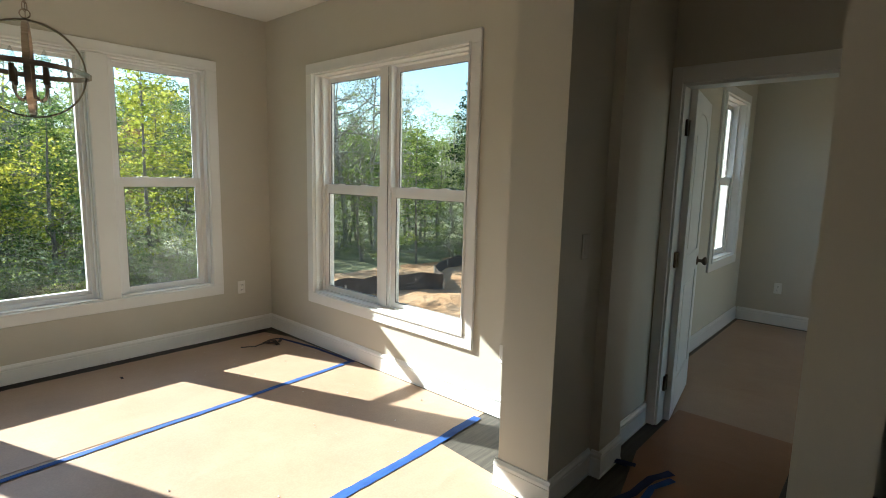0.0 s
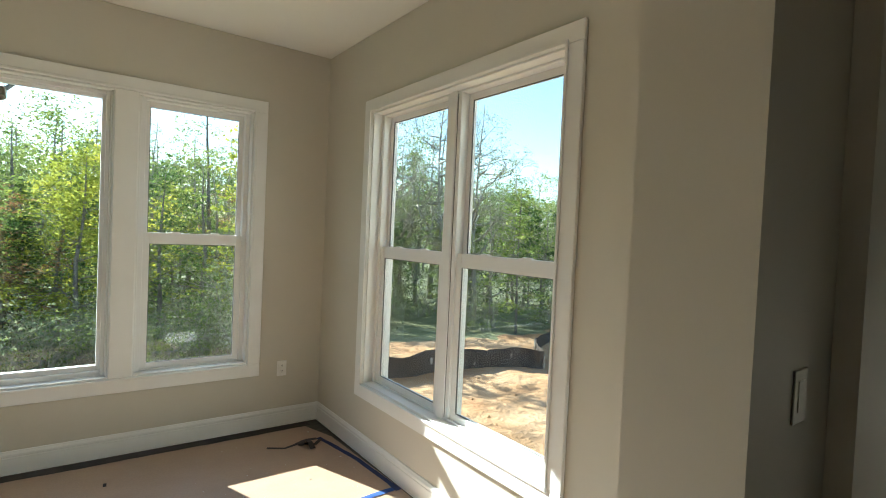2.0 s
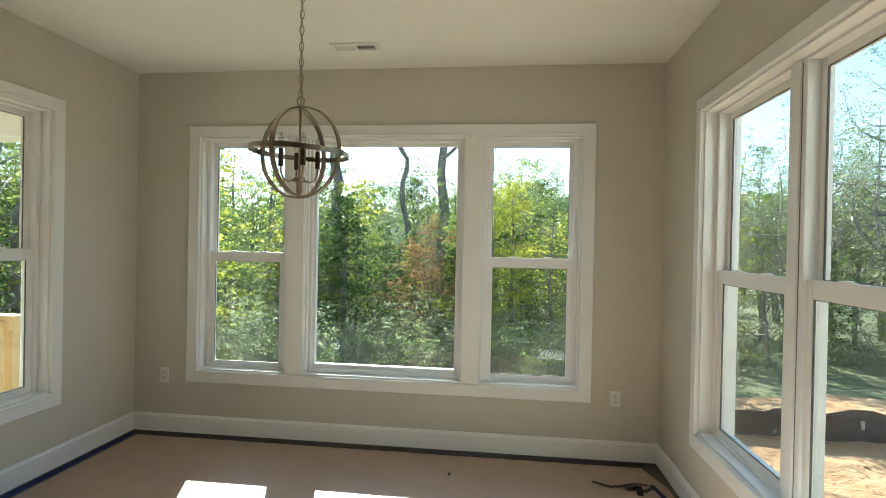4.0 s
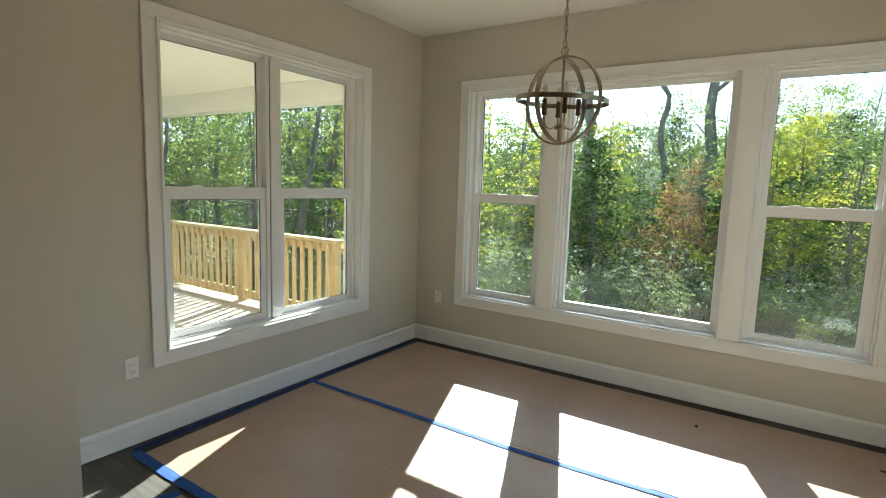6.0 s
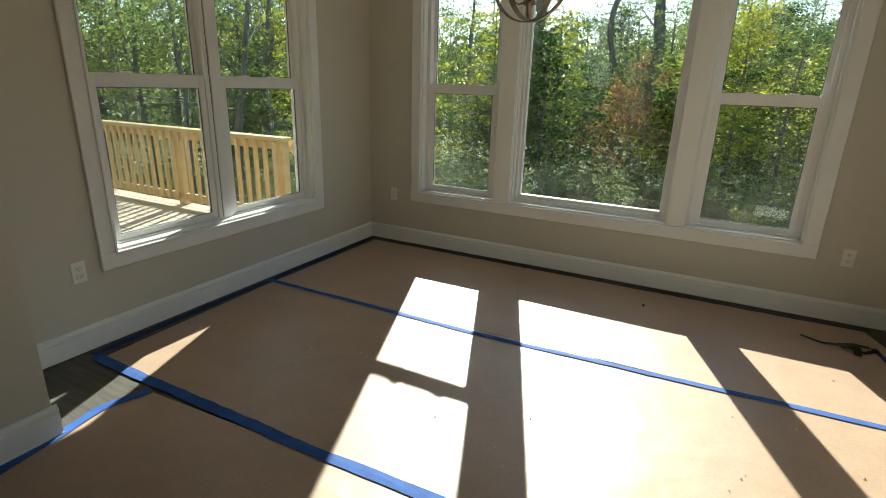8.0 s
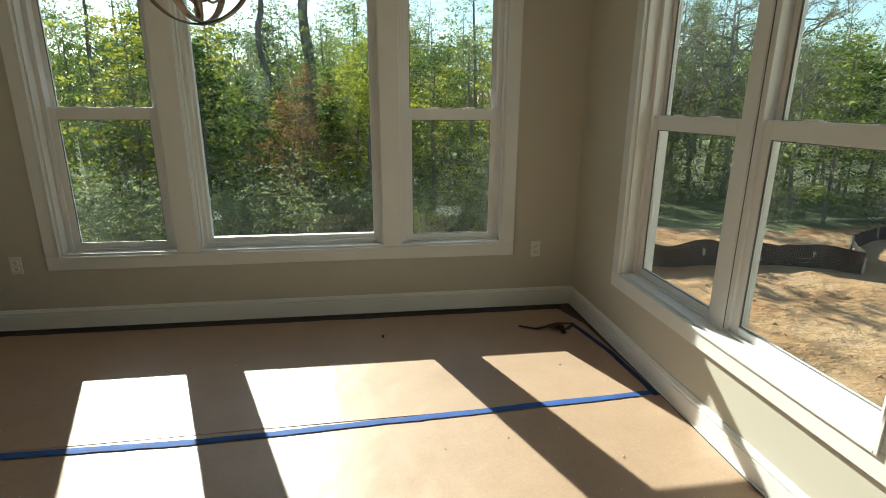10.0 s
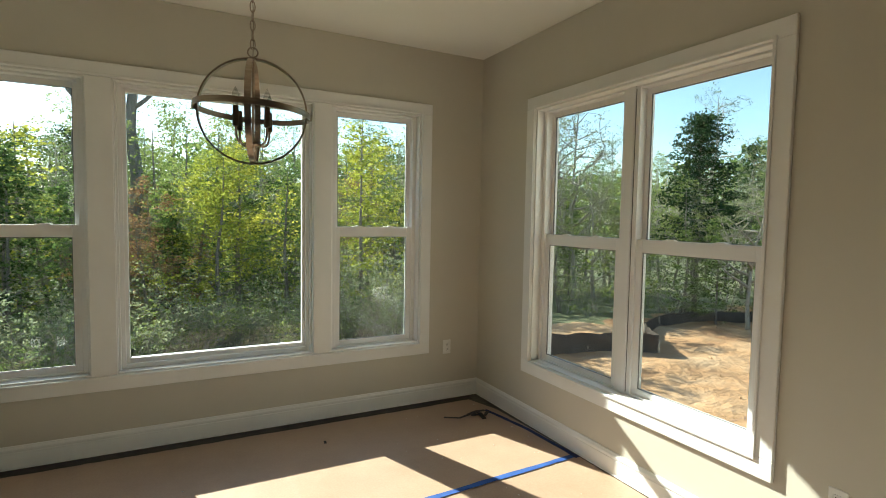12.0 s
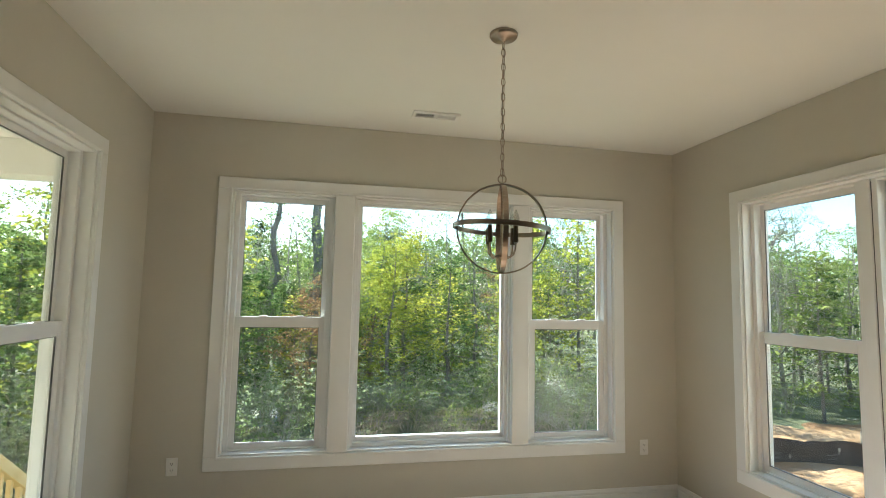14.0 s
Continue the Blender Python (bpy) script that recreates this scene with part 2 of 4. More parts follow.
# ---- structure ----
XL, XR, YF, H = -1.895, 2.0, 4.0, 2.74
PIER0, PIER1 = 0.70, 0.965                       # the stub walls either side of the nook's mouth
FARHOLES = [(-1.37, 1.452, 0.48, 2.246)]
EASTHOLE = (1.678, 3.276, 0.458, 2.222)
WESTHOLE = (1.645, 3.226, 0.487, 2.258)
wall("wall_north", 1, YF, YF + 0.16, XL - 0.16, XR + 0.16, -1.6, H, FARHOLES, "greige painted drywall wall with a triple window")
wall("wall_east", 0, XR, XR + 0.16, PIER1, YF, -1.6, H, [EASTHOLE], "greige painted drywall wall with a twin window")
wall("wall_west", 0, XL - 0.16, XL, PIER1, YF, -1.6, H, [WESTHOLE], "greige painted drywall wall beside the deck")
wall("wall_pier_east", 1, PIER0, PIER1, 1.42, 2.74, 0, H, [], "greige stub wall at the mouth of the nook")
wall("wall_pier_step", 1, 0.645, PIER0 - 0.001, 1.815, 2.06, 0, H, [], "greige boxed-out column beside the hall door")
wall("wall_pier_west", 1, PIER0 - 0.01, PIER1, -5.0, -1.30, 0, H, [], "greige stub wall at the mouth of the nook")
wall("wall_hall_door", 0, 2.58, 2.70, -6.0, PIER0 - 0.001, 0, H, [(-0.065, 0.645, 0, 1.985)], "greige hall wall with a door opening")
wall("wall_hall_pier", 1, -0.37, -0.118, 1.83, 2.579, 0, H, [], "greige stub wall beside the hall door")
wall("wall_south", 1, -6.12, -6.0, -5.12, 2.70, 0, H, [(-2.5, -1.7, 0.7, 2.1)], "greige painted drywall wall with a window")
wall("wall_far_west", 0, -5.12, -5.0, -6.0, PIER1, 0, H, [], "greige painted drywall wall")
wall("wall_room_north", 1, 0.916, 1.08, 2.741, 5.85, 0, H, [(4.54, 5.34, 0.745, 2.215)], "greige bedroom wall with a window")
wall("wall_room_east", 0, 5.73, 5.85, -2.5, 0.916, 0, H, [], "greige painted bedroom wall")
# The opening here is invented, to let sky light into the bedroom.
wall("wall_room_south", 1, -2.62, -2.5, 2.70, 5.85, 0, H, [(2.95, 5.5, 0.3, 2.45)], "greige painted bedroom wall with an opening for an added window")

bm = bmesh.new()
block(bm, -5.12, -6.12, H + 0.002, 5.85, 1.08, H + 0.2)
block(bm, XL - 0.16, 1.08, H + 0.002, XR + 0.16, YF + 0.16, H + 0.2)
tagged(part("ceiling", bm, CEILING), "flat off-white painted ceiling", "ceiling", kind="structure")
bm = bmesh.new()
block(bm, -5.12, -6.12, -0.2, 5.85, 1.0, -0.006)
block(bm, XL, 1.0, -0.2, XR, YF, -0.006)
FLOOR = tagged(part("floor", bm, WOODFLOOR), "dark wooden floor under protective paper", "floor", kind="structure")


def skirting(name, x0, y0, x1, y1, nx, ny):
    """A baseboard along a wall from one floor point to another; (nx, ny) points into the room."""
    profile = [(0.0, 0.0), (0.018, 0.0), (0.018, 0.006), (0.013, 0.008), (0.013, 0.092), (0.009, 0.095), (0.009, 0.099), (0.015, 0.103), (0.015, 0.114), (0.008, 0.124), (0.006, 0.130), (0.0, 0.132)]
    bm = bmesh.new()
    a = [bm.verts.new((x0 + nx * d, y0 + ny * d, z)) for d, z in profile]
    b = [bm.verts.new((x1 + nx * d, y1 + ny * d, z)) for d, z in profile]
    for i in range(len(profile)):
        j = (i + 1) % len(profile)
        bm.faces.new((a[i], a[j], b[j], b[i]))
    bm.faces.new(a)
    bm.faces.new(b[::-1])
    return tagged(part(name, bm, TRIM), "white painted wooden baseboard", "baseboard", "baseboards", "structure")


E_ = 0.018
skirting("baseboard", XL, YF, XR, YF, 0, -1)
skirting("baseboard", XR, PIER1, XR, YF - E_, -1, 0)
skirting("baseboard", XL, PIER1, XL, YF - E_, 1, 0)
skirting("baseboard", 1.42, PIER0 - E_, 1.42, PIER1 + E_, -1, 0)
skirting("baseboard", 1.42, PIER0, 1.815, PIER0, 0, -1)
skirting("baseboard", 1.815, 0.645 - E_, 1.815, PIER0 - E_, -1, 0)
skirting("baseboard", 1.815, 0.645, 2.06, 0.645, 0, -1)
skirting("baseboard", 2.06, PIER0, 2.58, PIER0, 0, -1)
skirting("baseboard", 1.42, PIER1, XR - E_, PIER1, 0, 1)
skirting("baseboard", -1.30, PIER0 - 0.01 - E_, -1.30, PIER1 + E_, 1, 0)
skirting("baseboard", XL + E_, PIER1, -1.30, PIER1, 0, 1)
skirting("baseboard", -5.0, PIER0 - 0.01, -1.30, PIER0 - 0.01, 0, -1)
skirting("baseboard", 1.83, -0.37, 1.83, -0.118, -1, 0)
skirting("baseboard", 2.71, 0.916, 5.73, 0.916, 0, -1)
skirting("baseboard", 5.73, -2.5, 5.73, 0.916 - E_, -1, 0)


# ---- windows ----
def ring(bm, u0, u1, z0, z1, w, d0, d1, bottom=None, top=None):
    """Four bars round an opening, set between the depths d0 and d1."""
    bot, tp = bottom or w, top or w
    block(bm, u0, d0, z0, u0 + w, d1, z1, 0.002)
    block(bm, u1 - w, d0, z0, u1, d1, z1, 0.002)
    block(bm, u0 + w, d0, z0, u1 - w, d1, z0 + bot, 0.002)
    block(bm, u0 + w, d0, z1 - tp, u1 - w, d1, z1, 0.002)
    return bm


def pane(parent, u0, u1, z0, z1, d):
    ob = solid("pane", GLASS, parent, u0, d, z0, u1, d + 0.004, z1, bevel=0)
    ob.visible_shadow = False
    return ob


def double_hung(win, u0, u1, z0, z1):
    """A vinyl window with two sliding sashes."""
    part("window_frame", ring(bmesh.new(), u0, u1, z0, z1, 0.03, 0.055, 0.15, 0.012, 0.012), VINYL, win)
    mid = z0 + (z1 - z0) * 0.492
    a, b = u0 + 0.026, u1 - 0.026
    up = part("upper_sash", ring(bmesh.new(), a, b, mid - 0.012, z1 - 0.006, 0.032, 0.108, 0.138, 0.043, 0.041), VINYL, win)
    pane(up, a + 0.03, b - 0.03, mid + 0.029, z1 - 0.045, 0.12)
    # Thin dark ring draws the jamb's shadow along the edge of the glass.
    part("gasket", ring(bmesh.new(), a + 0.032, b - 0.032, mid + 0.031, z1 - 0.047, 0.004, 0.110, 0.119), EDGEGREY, up)
    low = part("lower_sash", ring(bmesh.new(), a, b, z0 + 0.004, mid + 0.034, 0.042, 0.07, 0.1, 0.043, 0.072), VINYL, win)
    pane(low, a + 0.040, b - 0.040, z0 + 0.045, mid - 0.036, 0.084)
    part("gasket", ring(bmesh.new(), a + 0.042, b - 0.042, z0 + 0.047, mid - 0.038, 0.004, 0.074, 0.083), EDGEGREY, low)
    for k in (0.3, 0.7):
        bm = bmesh.new()
        c = a + (b - a) * k
        block(bm, c - 0.042, 0.070, mid + 0.034, c + 0.036, 0.097, mid + 0.037, 0.001)
        block(bm, c - 0.016, 0.064, mid + 0.037, c + 0.034, 0.088, mid + 0.0425, 0.002)
        part("sash_lock", bm, PLATE, low)
    return up, low


def fixed_sash(win, u0, u1, z0, z1):
    part("window_frame", ring(bmesh.new(), u0, u1, z0, z1, 0.022, 0.055, 0.15, 0.03, 0.022), VINYL, win)
    s = part("fixed_sash", ring(bmesh.new(), u0 + 0.02, u1 - 0.02, z0 + 0.028, z1 - 0.02, 0.022, 0.085, 0.13, 0.03, 0.022), VINYL, win)
    pane(s, u0 + 0.04, u1 - 0.04, z0 + 0.056, z1 - 0.04, 0.11)


def casing(win, u0, u1, z0, z1, w=0.09):
    """Flat boards round the opening, the wall's face being at depth 0, with a lining inside the opening."""
    solid("side_casing", TRIM, win, u0 - w, -0.02, z0, u0, 0, z1)
    solid("side_casing", TRIM, win, u1, -0.02, z0, u1 + w, 0, z1)
    solid("head_casing", TRIM, win, u0 - w, -0.02, z1, u1 + w, 0, z1 + w * 0.9)
    solid("bottom_casing", TRIM, win, u0 - w, -0.02, z0 - w, u1 + w, 0, z0)
    part("inner_bead", ring(bmesh.new(), u0 - 0.016, u1 + 0.016, z0 - 0.016, z1 + 0.016, 0.014, -0.028, -0.019), TRIM, win)
    part("jamb_lining", ring(bmesh.new(), u0, u1, z0, z1, 0.012, -0.006, 0.158), TRIM, win)


def outer_trim(win, u0, u1, z0, z1):
    part("outer_trim", ring(bmesh.new(), u0 - 0.09, u1 + 0.09, z0 - 0.09, z1 + 0.09, 0.09, 0.16, 0.185), TRIM, win)


Z0, Z1 = 0.48, 2.246
north = thing("window_1", pose(0, YF, 0), "white triple window of a fixed pane between two sash windows", "window", kind="structure")
u0, u1 = FARHOLES[0][:2]
casing(north, u0, u1, Z0, Z1)
MULL = ((-0.70, -0.53), (0.615, 0.775))
double_hung(north, u0 + 0.012, MULL[0][0], Z0 + 0.012, Z1 - 0.012)
fixed_sash(north, MULL[0][1], MULL[1][0], Z0 + 0.012, Z1 - 0.012)
double_hung(north, MULL[1][1], u1 - 0.012, Z0 + 0.012, Z1 - 0.012)
for a, b in MULL:
    bm = block(bmesh.new(), a + 0.012, -0.008, Z0 + 0.012, b - 0.012, 0.15, Z1 - 0.012, 0.002)
    block(bm, a + 0.017, -0.02, Z0 + 0.002, b - 0.017, -0.0085, Z1 - 0.002, 0.003)
    block(bm, a, 0.02, Z0 + 0.012, a + 0.0115, 0.15, Z1 - 0.012, 0.002)
    block(bm, b - 0.0115, 0.02, Z0 + 0.012, b, 0.15, Z1 - 0.012, 0.002)
    part("mullion", bm, TRIM, north)
outer_trim(north, u0, u1, Z0, Z1)


def twin_window(name, m, u0, u1, mid, Z0, Z1, label):
    win = thing(name, m, label, "window", kind="structure")
    casing(win, u0, u1, Z0, Z1)
    double_hung(win, u0 + 0.012, mid - 0.03, Z0 + 0.012, Z1 - 0.012)
    double_hung(win, mid + 0.03, u1 - 0.012, Z0 + 0.012, Z1 - 0.012)
    part("mullion", block(bmesh.new(), mid - 0.0295, 0.045, Z0 + 0.012, mid + 0.0295, 0.15, Z1 - 0.012, 0.003), VINYL, win)
    for side in (-1, 1):
        part("joint", block(bmesh.new(), mid + side * 0.0296, 0.0535, Z0 + 0.026, mid + side * 0.0335, 0.0548, Z1 - 0.026), EDGEGREY, win, "dark joint beside the mullion")
    outer_trim(win, u0, u1, Z0, Z1)
    return win


twin_window("window_2", pose(XR, 0, 0, 0, 0, -90), -EASTHOLE[1], -EASTHOLE[0], -2.489, *EASTHOLE[2:], "white twin sash window towards the sandy yard")
twin_window("window_3", pose(XL, 0, 0, 0, 0, 90), WESTHOLE[0], WESTHOLE[1], 2.426, *WESTHOLE[2:], "white twin sash window towards the deck")
room_win = thing("window_4", pose(0, 0.916, 0), "white sash window of the bedroom", "window", kind="structure")
casing(room_win, 4.54, 5.34, 0.745, 2.215)
double_hung(room_win, 4.552, 5.328, 0.757, 2.203)


def plain_window(name, m, u0, u1, z0, z1, label, twin=False):
    win = thing(name, m, label, "window", kind="structure")
    casing(win, u0, u1, z0, z1)
    if twin:
        mid = (u0 + u1) / 2
        double_hung(win, u0 + 0.012, mid - 0.001, z0 + 0.012, z1 - 0.012)
        double_hung(win, mid + 0.001, u1 - 0.012, z0 + 0.012, z1 - 0.012)
    else:
        double_hung(win, u0 + 0.012, u1 - 0.012, z0 + 0.012, z1 - 0.012)


plain_window("window_5", pose(0, -6.0, 0, 0, 0, 180), 1.7, 2.5, 0.7, 2.1, "white sash window at the back of the house")
# Out of view; added and sized to brighten the bedroom.
plain_window("window_6", pose(0, -2.5, 0, 0, 0, 180), -5.5, -2.95, 0.3, 2.45, "unseen white twin sash window added to light the bedroom", True)


# ---- floor covering ----
def sheet(name, mat, pts, z, parent, label="", thick=0.0015):
    bm = bmesh.new()
    top = [bm.verts.new((x, y, z)) for x, y in pts]
    low = [bm.verts.new((x, y, z - thick)) for x, y in pts]
    bm.faces.new(top)
    for i in range(len(pts)):
        j = (i + 1) % len(pts)
        bm.faces.new((top[i], low[i], low[j], top[j]))
    return part(name, bm, mat, parent, label)


def strip(name, mat, pts, width, z, parent, label="", seed=1):
    """A band of tape along a line of floor points, with a ragged edge."""
    rng = random.Random(seed)
    dense = []
    for (xa, ya), (xb, yb) in zip(pts, pts[1:]):
        n = max(2, int(math.dist((xa, ya), (xb, yb)) / 0.05))
        dense += [(xa + (xb - xa) * i / n, ya + (yb - ya) * i / n) for i in range(n)]
    dense.append(pts[-1])
    bm = bmesh.new()
    rows = []
    drift = 0.0
    for i, (x, y) in enumerate(dense):
        p, q = dense[max(0, i - 1)], dense[min(len(dense) - 1, i + 1)]
        d = Vector((q[0] - p[0], q[1] - p[1], 0)).normalized()
        side = Vector((-d.y, d.x, 0))
        drift = 0.85 * drift + rng.uniform(-0.002, 0.002)
        w = width / 2 * rng.uniform(0.88, 1.08)
        lift = rng.uniform(0, 0.0015)
        c = Vector((x, y, z)) + side * drift
        rows.append([bm.verts.new(c + side * w), bm.verts.new(c + Vector((0, 0, lift))), bm.verts.new(c - side * w)])
    for a, b in zip(rows, rows[1:]):
        for k in (0, 1):
            bm.faces.new((a[k], a[k + 1], b[k + 1], b[k]))
    return part(name, bm, mat, parent, label)


cover = thing("floor_paper", pose(0, 0, 0), "brown kraft paper sheets taped over the floor", "floor covering", kind="structure")
sheet("paper_sheet", PAPER, [(XL + 0.10, 2.66), (XR - 0.02, 2.74), (XR - 0.05, 3.62), (XR - 0.14, YF - 0.10), (0.3, YF - 0.10), (XL + 0.11, YF - 0.09)], -0.001, cover)
sheet("paper_sheet", PAPER, [(XL + 0.14, 1.39), (0.0, 1.37), (XR - 0.02, 1.47), (XR - 0.02, 2.755), (XL + 0.09, 2.67)], -0.0035, cover)
sheet("paper_sheet", PAPER, [(-1.22, 0.66), (1.30, 0.66), (1.47, 0.98), (1.52, 1.45), (0.2, 1.40), (-1.25, 1.34), (-1.31, 1.2), (-1.27, 0.95)], -0.0025, cover)
sheet("paper_sheet", PAPER, [(-4.8, -5.8), (1.30, -5.8), (1.30, 0.68), (-4.8, 0.62)], -0.0045, cover)
sheet("paper_sheet", REDPAPER, [(1.5, -0.05), (2.9, -0.05), (2.9, 0.60), (2.2, 0.60), (1.75, 0.50), (1.35, 0.45)], -0.0008, cover, "reddish brown paper in the hall")
sheet("paper_sheet", PAPER, [(2.72, -2.45), (5.68, -2.45), (5.68, 0.87), (2.72, 0.87)], -0.002, cover)
strip("tape", TAPE, [(XL + 0.03, 2.645), (-0.2, 2.64), (1.0, 2.70), (XR - 0.05, 2.755)], 0.04, 0.0012, cover, "blue tape over a seam", 2)
strip("tape", TAPE, [(XL + 0.10, 1.40), (-0.43, 1.385), (0.83, 1.425), (1.45, 1.435), (1.90, 1.46)], 0.055, 0.0012, cover, "blue tape over a seam", 3)
strip("tape", TAPE, [(-1.33, 0.60), (-0.8, 0.655), (0.5, 0.66), (1.3, 0.66)], 0.06, 0.0014, cover, "blue tape over a seam", 4)
strip("tape", TAPE, [(-1.27, 1.34), (-1.33, 1.15), (-1.28, 0.92), (-1.26, 0.74), (-1.36, 0.58)], 0.05, 0.0016, cover, "blue tape along the paper edge", 5)
strip("tape", DARKTAPE, [(XL + 0.075, 1.40), (XL + 0.065, 2.6), (XL + 0.06, YF - 0.06)], 0.05, 0.0007, cover, "darkened tape along the wall", 6)
strip("tape", SHADETAPE, [(XL + 0.04, YF - 0.065), (0.0, YF - 0.07), (XR - 0.1, YF - 0.075)], 0.085, 0.0009, cover, "darkened tape along the wall", 7)
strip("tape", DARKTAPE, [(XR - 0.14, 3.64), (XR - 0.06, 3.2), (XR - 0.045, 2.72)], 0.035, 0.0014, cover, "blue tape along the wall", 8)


def tape_scrap(x, y, mat, seed, n=5, f=1.0):
    """A crumpled end of tape."""
    rng = random.Random(seed)
    bm = bmesh.new()
    for k in range(n):
        a = rng.uniform(0, 6.28)
        c = Vector((x + rng.uniform(-0.04, 0.04), y + rng.uniform(-0.04, 0.04), 0.012))
        d = Vector((math.cos(a), math.sin(a), rng.uniform(-0.08, 0.08)))
        s = d.cross(Vector((0, 0, 1))) * 0.018 * f
        pts = [c + d * q * f * rng.uniform(0.05, 0.09) + Vector((0, 0, rng.uniform(-0.011, 0.012))) for q in (-1, 0, 1)]
        rows = [(bm.verts.new(p + s), bm.verts.new(p - s)) for p in pts]
        for p, q in zip(rows, rows[1:]):
            bm.faces.new((p[0], p[1], q[1], q[0]))
    return tagged(part("tape_scrap", bm, mat), "crumpled dark tape scrap on the floor paper", "tape", "tape scraps")


strip("tape", SHADETAPE, [(1.50, 3.63), (1.60, 3.57), (1.70, 3.60), (1.80, 3.54), (1.86, 3.60)], 0.03, 0.004, cover, "loose dark tape end", 9)
tape_scrap(1.76, 3.57, SHADETAPE, 3, 3)
tape_scrap(0.639, 3.58, SHADETAPE, 4, 1, 0.45)
strip("tape", DARKTAPE, [(1.62, 0.52), (1.80, 0.46), (1.98, 0.44), (2.10, 0.38)], 0.045, 0.004, cover, "loose dark tape end", 10)
strip("tape", TAPE, [(1.72, 0.40), (1.90, 0.41), (2.04, 0.36)], 0.035, 0.006, cover, "loose blue tape end", 11)
tape_scrap(1.98, 0.60, DARKTAPE, 6, 3)


def floor_debris():
    """Crumbs of plaster and paint on the paper."""
    g = random.Random(21)
    verts, faces = [], []
    for _ in range(70):
        x, y, s = g.uniform(-1.6, 1.9), g.uniform(1.5, 3.8), 0.003 + 0.006 * g.random() ** 3
        if g.random() < 0.6:
            x = g.uniform(1.0, 1.95)
        base = len(verts)
        for dx, dy, dz in ((1, 0, 0), (-1, 0, 0), (0, 1, 0), (0, -1, 0), (0, 0, 0.8)):
            verts.append((x + dx * s * g.uniform(0.6, 1.4), y + dy * s * g.uniform(0.6, 1.4), dz * s - 0.001))
        faces += [(base, base + 2, base + 4), (base + 2, base + 1, base + 4), (base + 1, base + 3, base + 4), (base + 3, base, base + 4)]
    me = bpy.data.meshes.new("floor_debris")
    me.from_pydata(verts, [], faces)
    me.materials.append(CRUMB)
    return tagged(new("floor_debris", me), "small plaster crumbs on the floor paper", "debris", kind="stuff")


floor_debris()


# ---- fixtures ----
def outlet(m, label="white duplex wall outlet"):
    ob = thing("wall_outlet", m, label, "outlet", "wall outlets")
    part("plate", block(bmesh.new(), -0.035, -0.006, -0.057, 0.035, 0, 0.057, 0.003), PLATE, ob)
    for z in (-0.02, 0.02):
        r = part("receptacle", block(bmesh.new(), -0.017, -0.0085, z - 0.014, 0.017, -0.0055, z + 0.014, 0.004), PLATE, ob)
        for x in (-0.006, 0.006):
            part("slot", block(bmesh.new(), x - 0.0012, -0.0092, z - 0.003, x + 0.0012, -0.0082, z + 0.006), SLOT, r)
        part("slot", block(bmesh.new(), -0.002, -0.0092, z - 0.010, 0.002, -0.0082, z - 0.006), SLOT, r)
    return ob


first_outlet = outlet(pose(1.708, YF, 0.423))
copy_thing(first_outlet, pose(-1.643, YF, 0.428))
copy_thing(first_outlet, pose(XL, 1.445, 0.425, 0, 0, 90))
copy_thing(first_outlet, pose(XR, 1.35, 0.40, 0, 0, -90))
copy_thing(first_outlet, pose(5.73, 0.545, 0.385, 0, 0, -90))
switch = thing("light_switch", pose(1.64, PIER0, 1.155), "plastic light switch on the stub wall, its colour darkened for shade", "switch")
part("plate", block(bmesh.new(), -0.035, -0.005, -0.057, 0.035, 0, 0.057, 0.003), SHADEDPLATE, switch)
part("rocker", block(bmesh.new(), -0.016, -0.007, -0.033, 0.016, -0.0048, 0.033, 0.001), SHADEDPLATE, switch)

vent = thing("ceiling_vent", pose(-0.06, 3.575, H), "white metal air register in the ceiling", "vent")
vent.scale = (0.88, 0.82, 1)
bm = bmesh.new()
for x0, y0, x1, y1 in ((-0.175, -0.075, 0.175, -0.046), (-0.175, 0.046, 0.175, 0.075), (-0.175, -0.046, -0.148, 0.046), (0.148, -0.046, 0.175, 0.046), (-0.01, -0.046, 0.01, 0.046)):
    block(bm, x0, y0, -0.013, x1, y1, 0, 0.002)
part("frame", bm, PLATE, vent)
# Near-black sheet in place of the shade inside the duct.
part("backing", block(bmesh.new(), -0.148, -0.046, -0.0015, 0.148, 0.046, -0.0005), SLOT, vent)
for side in (-1, 1):
    for k in range(9):
        bm = block(bmesh.new(), -0.006, -0.046, -0.0006, 0.006, 0.046, 0.0006)
        bmesh.ops.rotate(bm, verts=bm.verts, cent=(0, 0, 0), matrix=Matrix.Rotation(radians(42 * side), 3, "Y"))
        bmesh.ops.translate(bm, verts=bm.verts, vec=(side * (0.0175 + k * 0.0152), 0, -0.008))
        part("slat", bm, PLATE, vent)


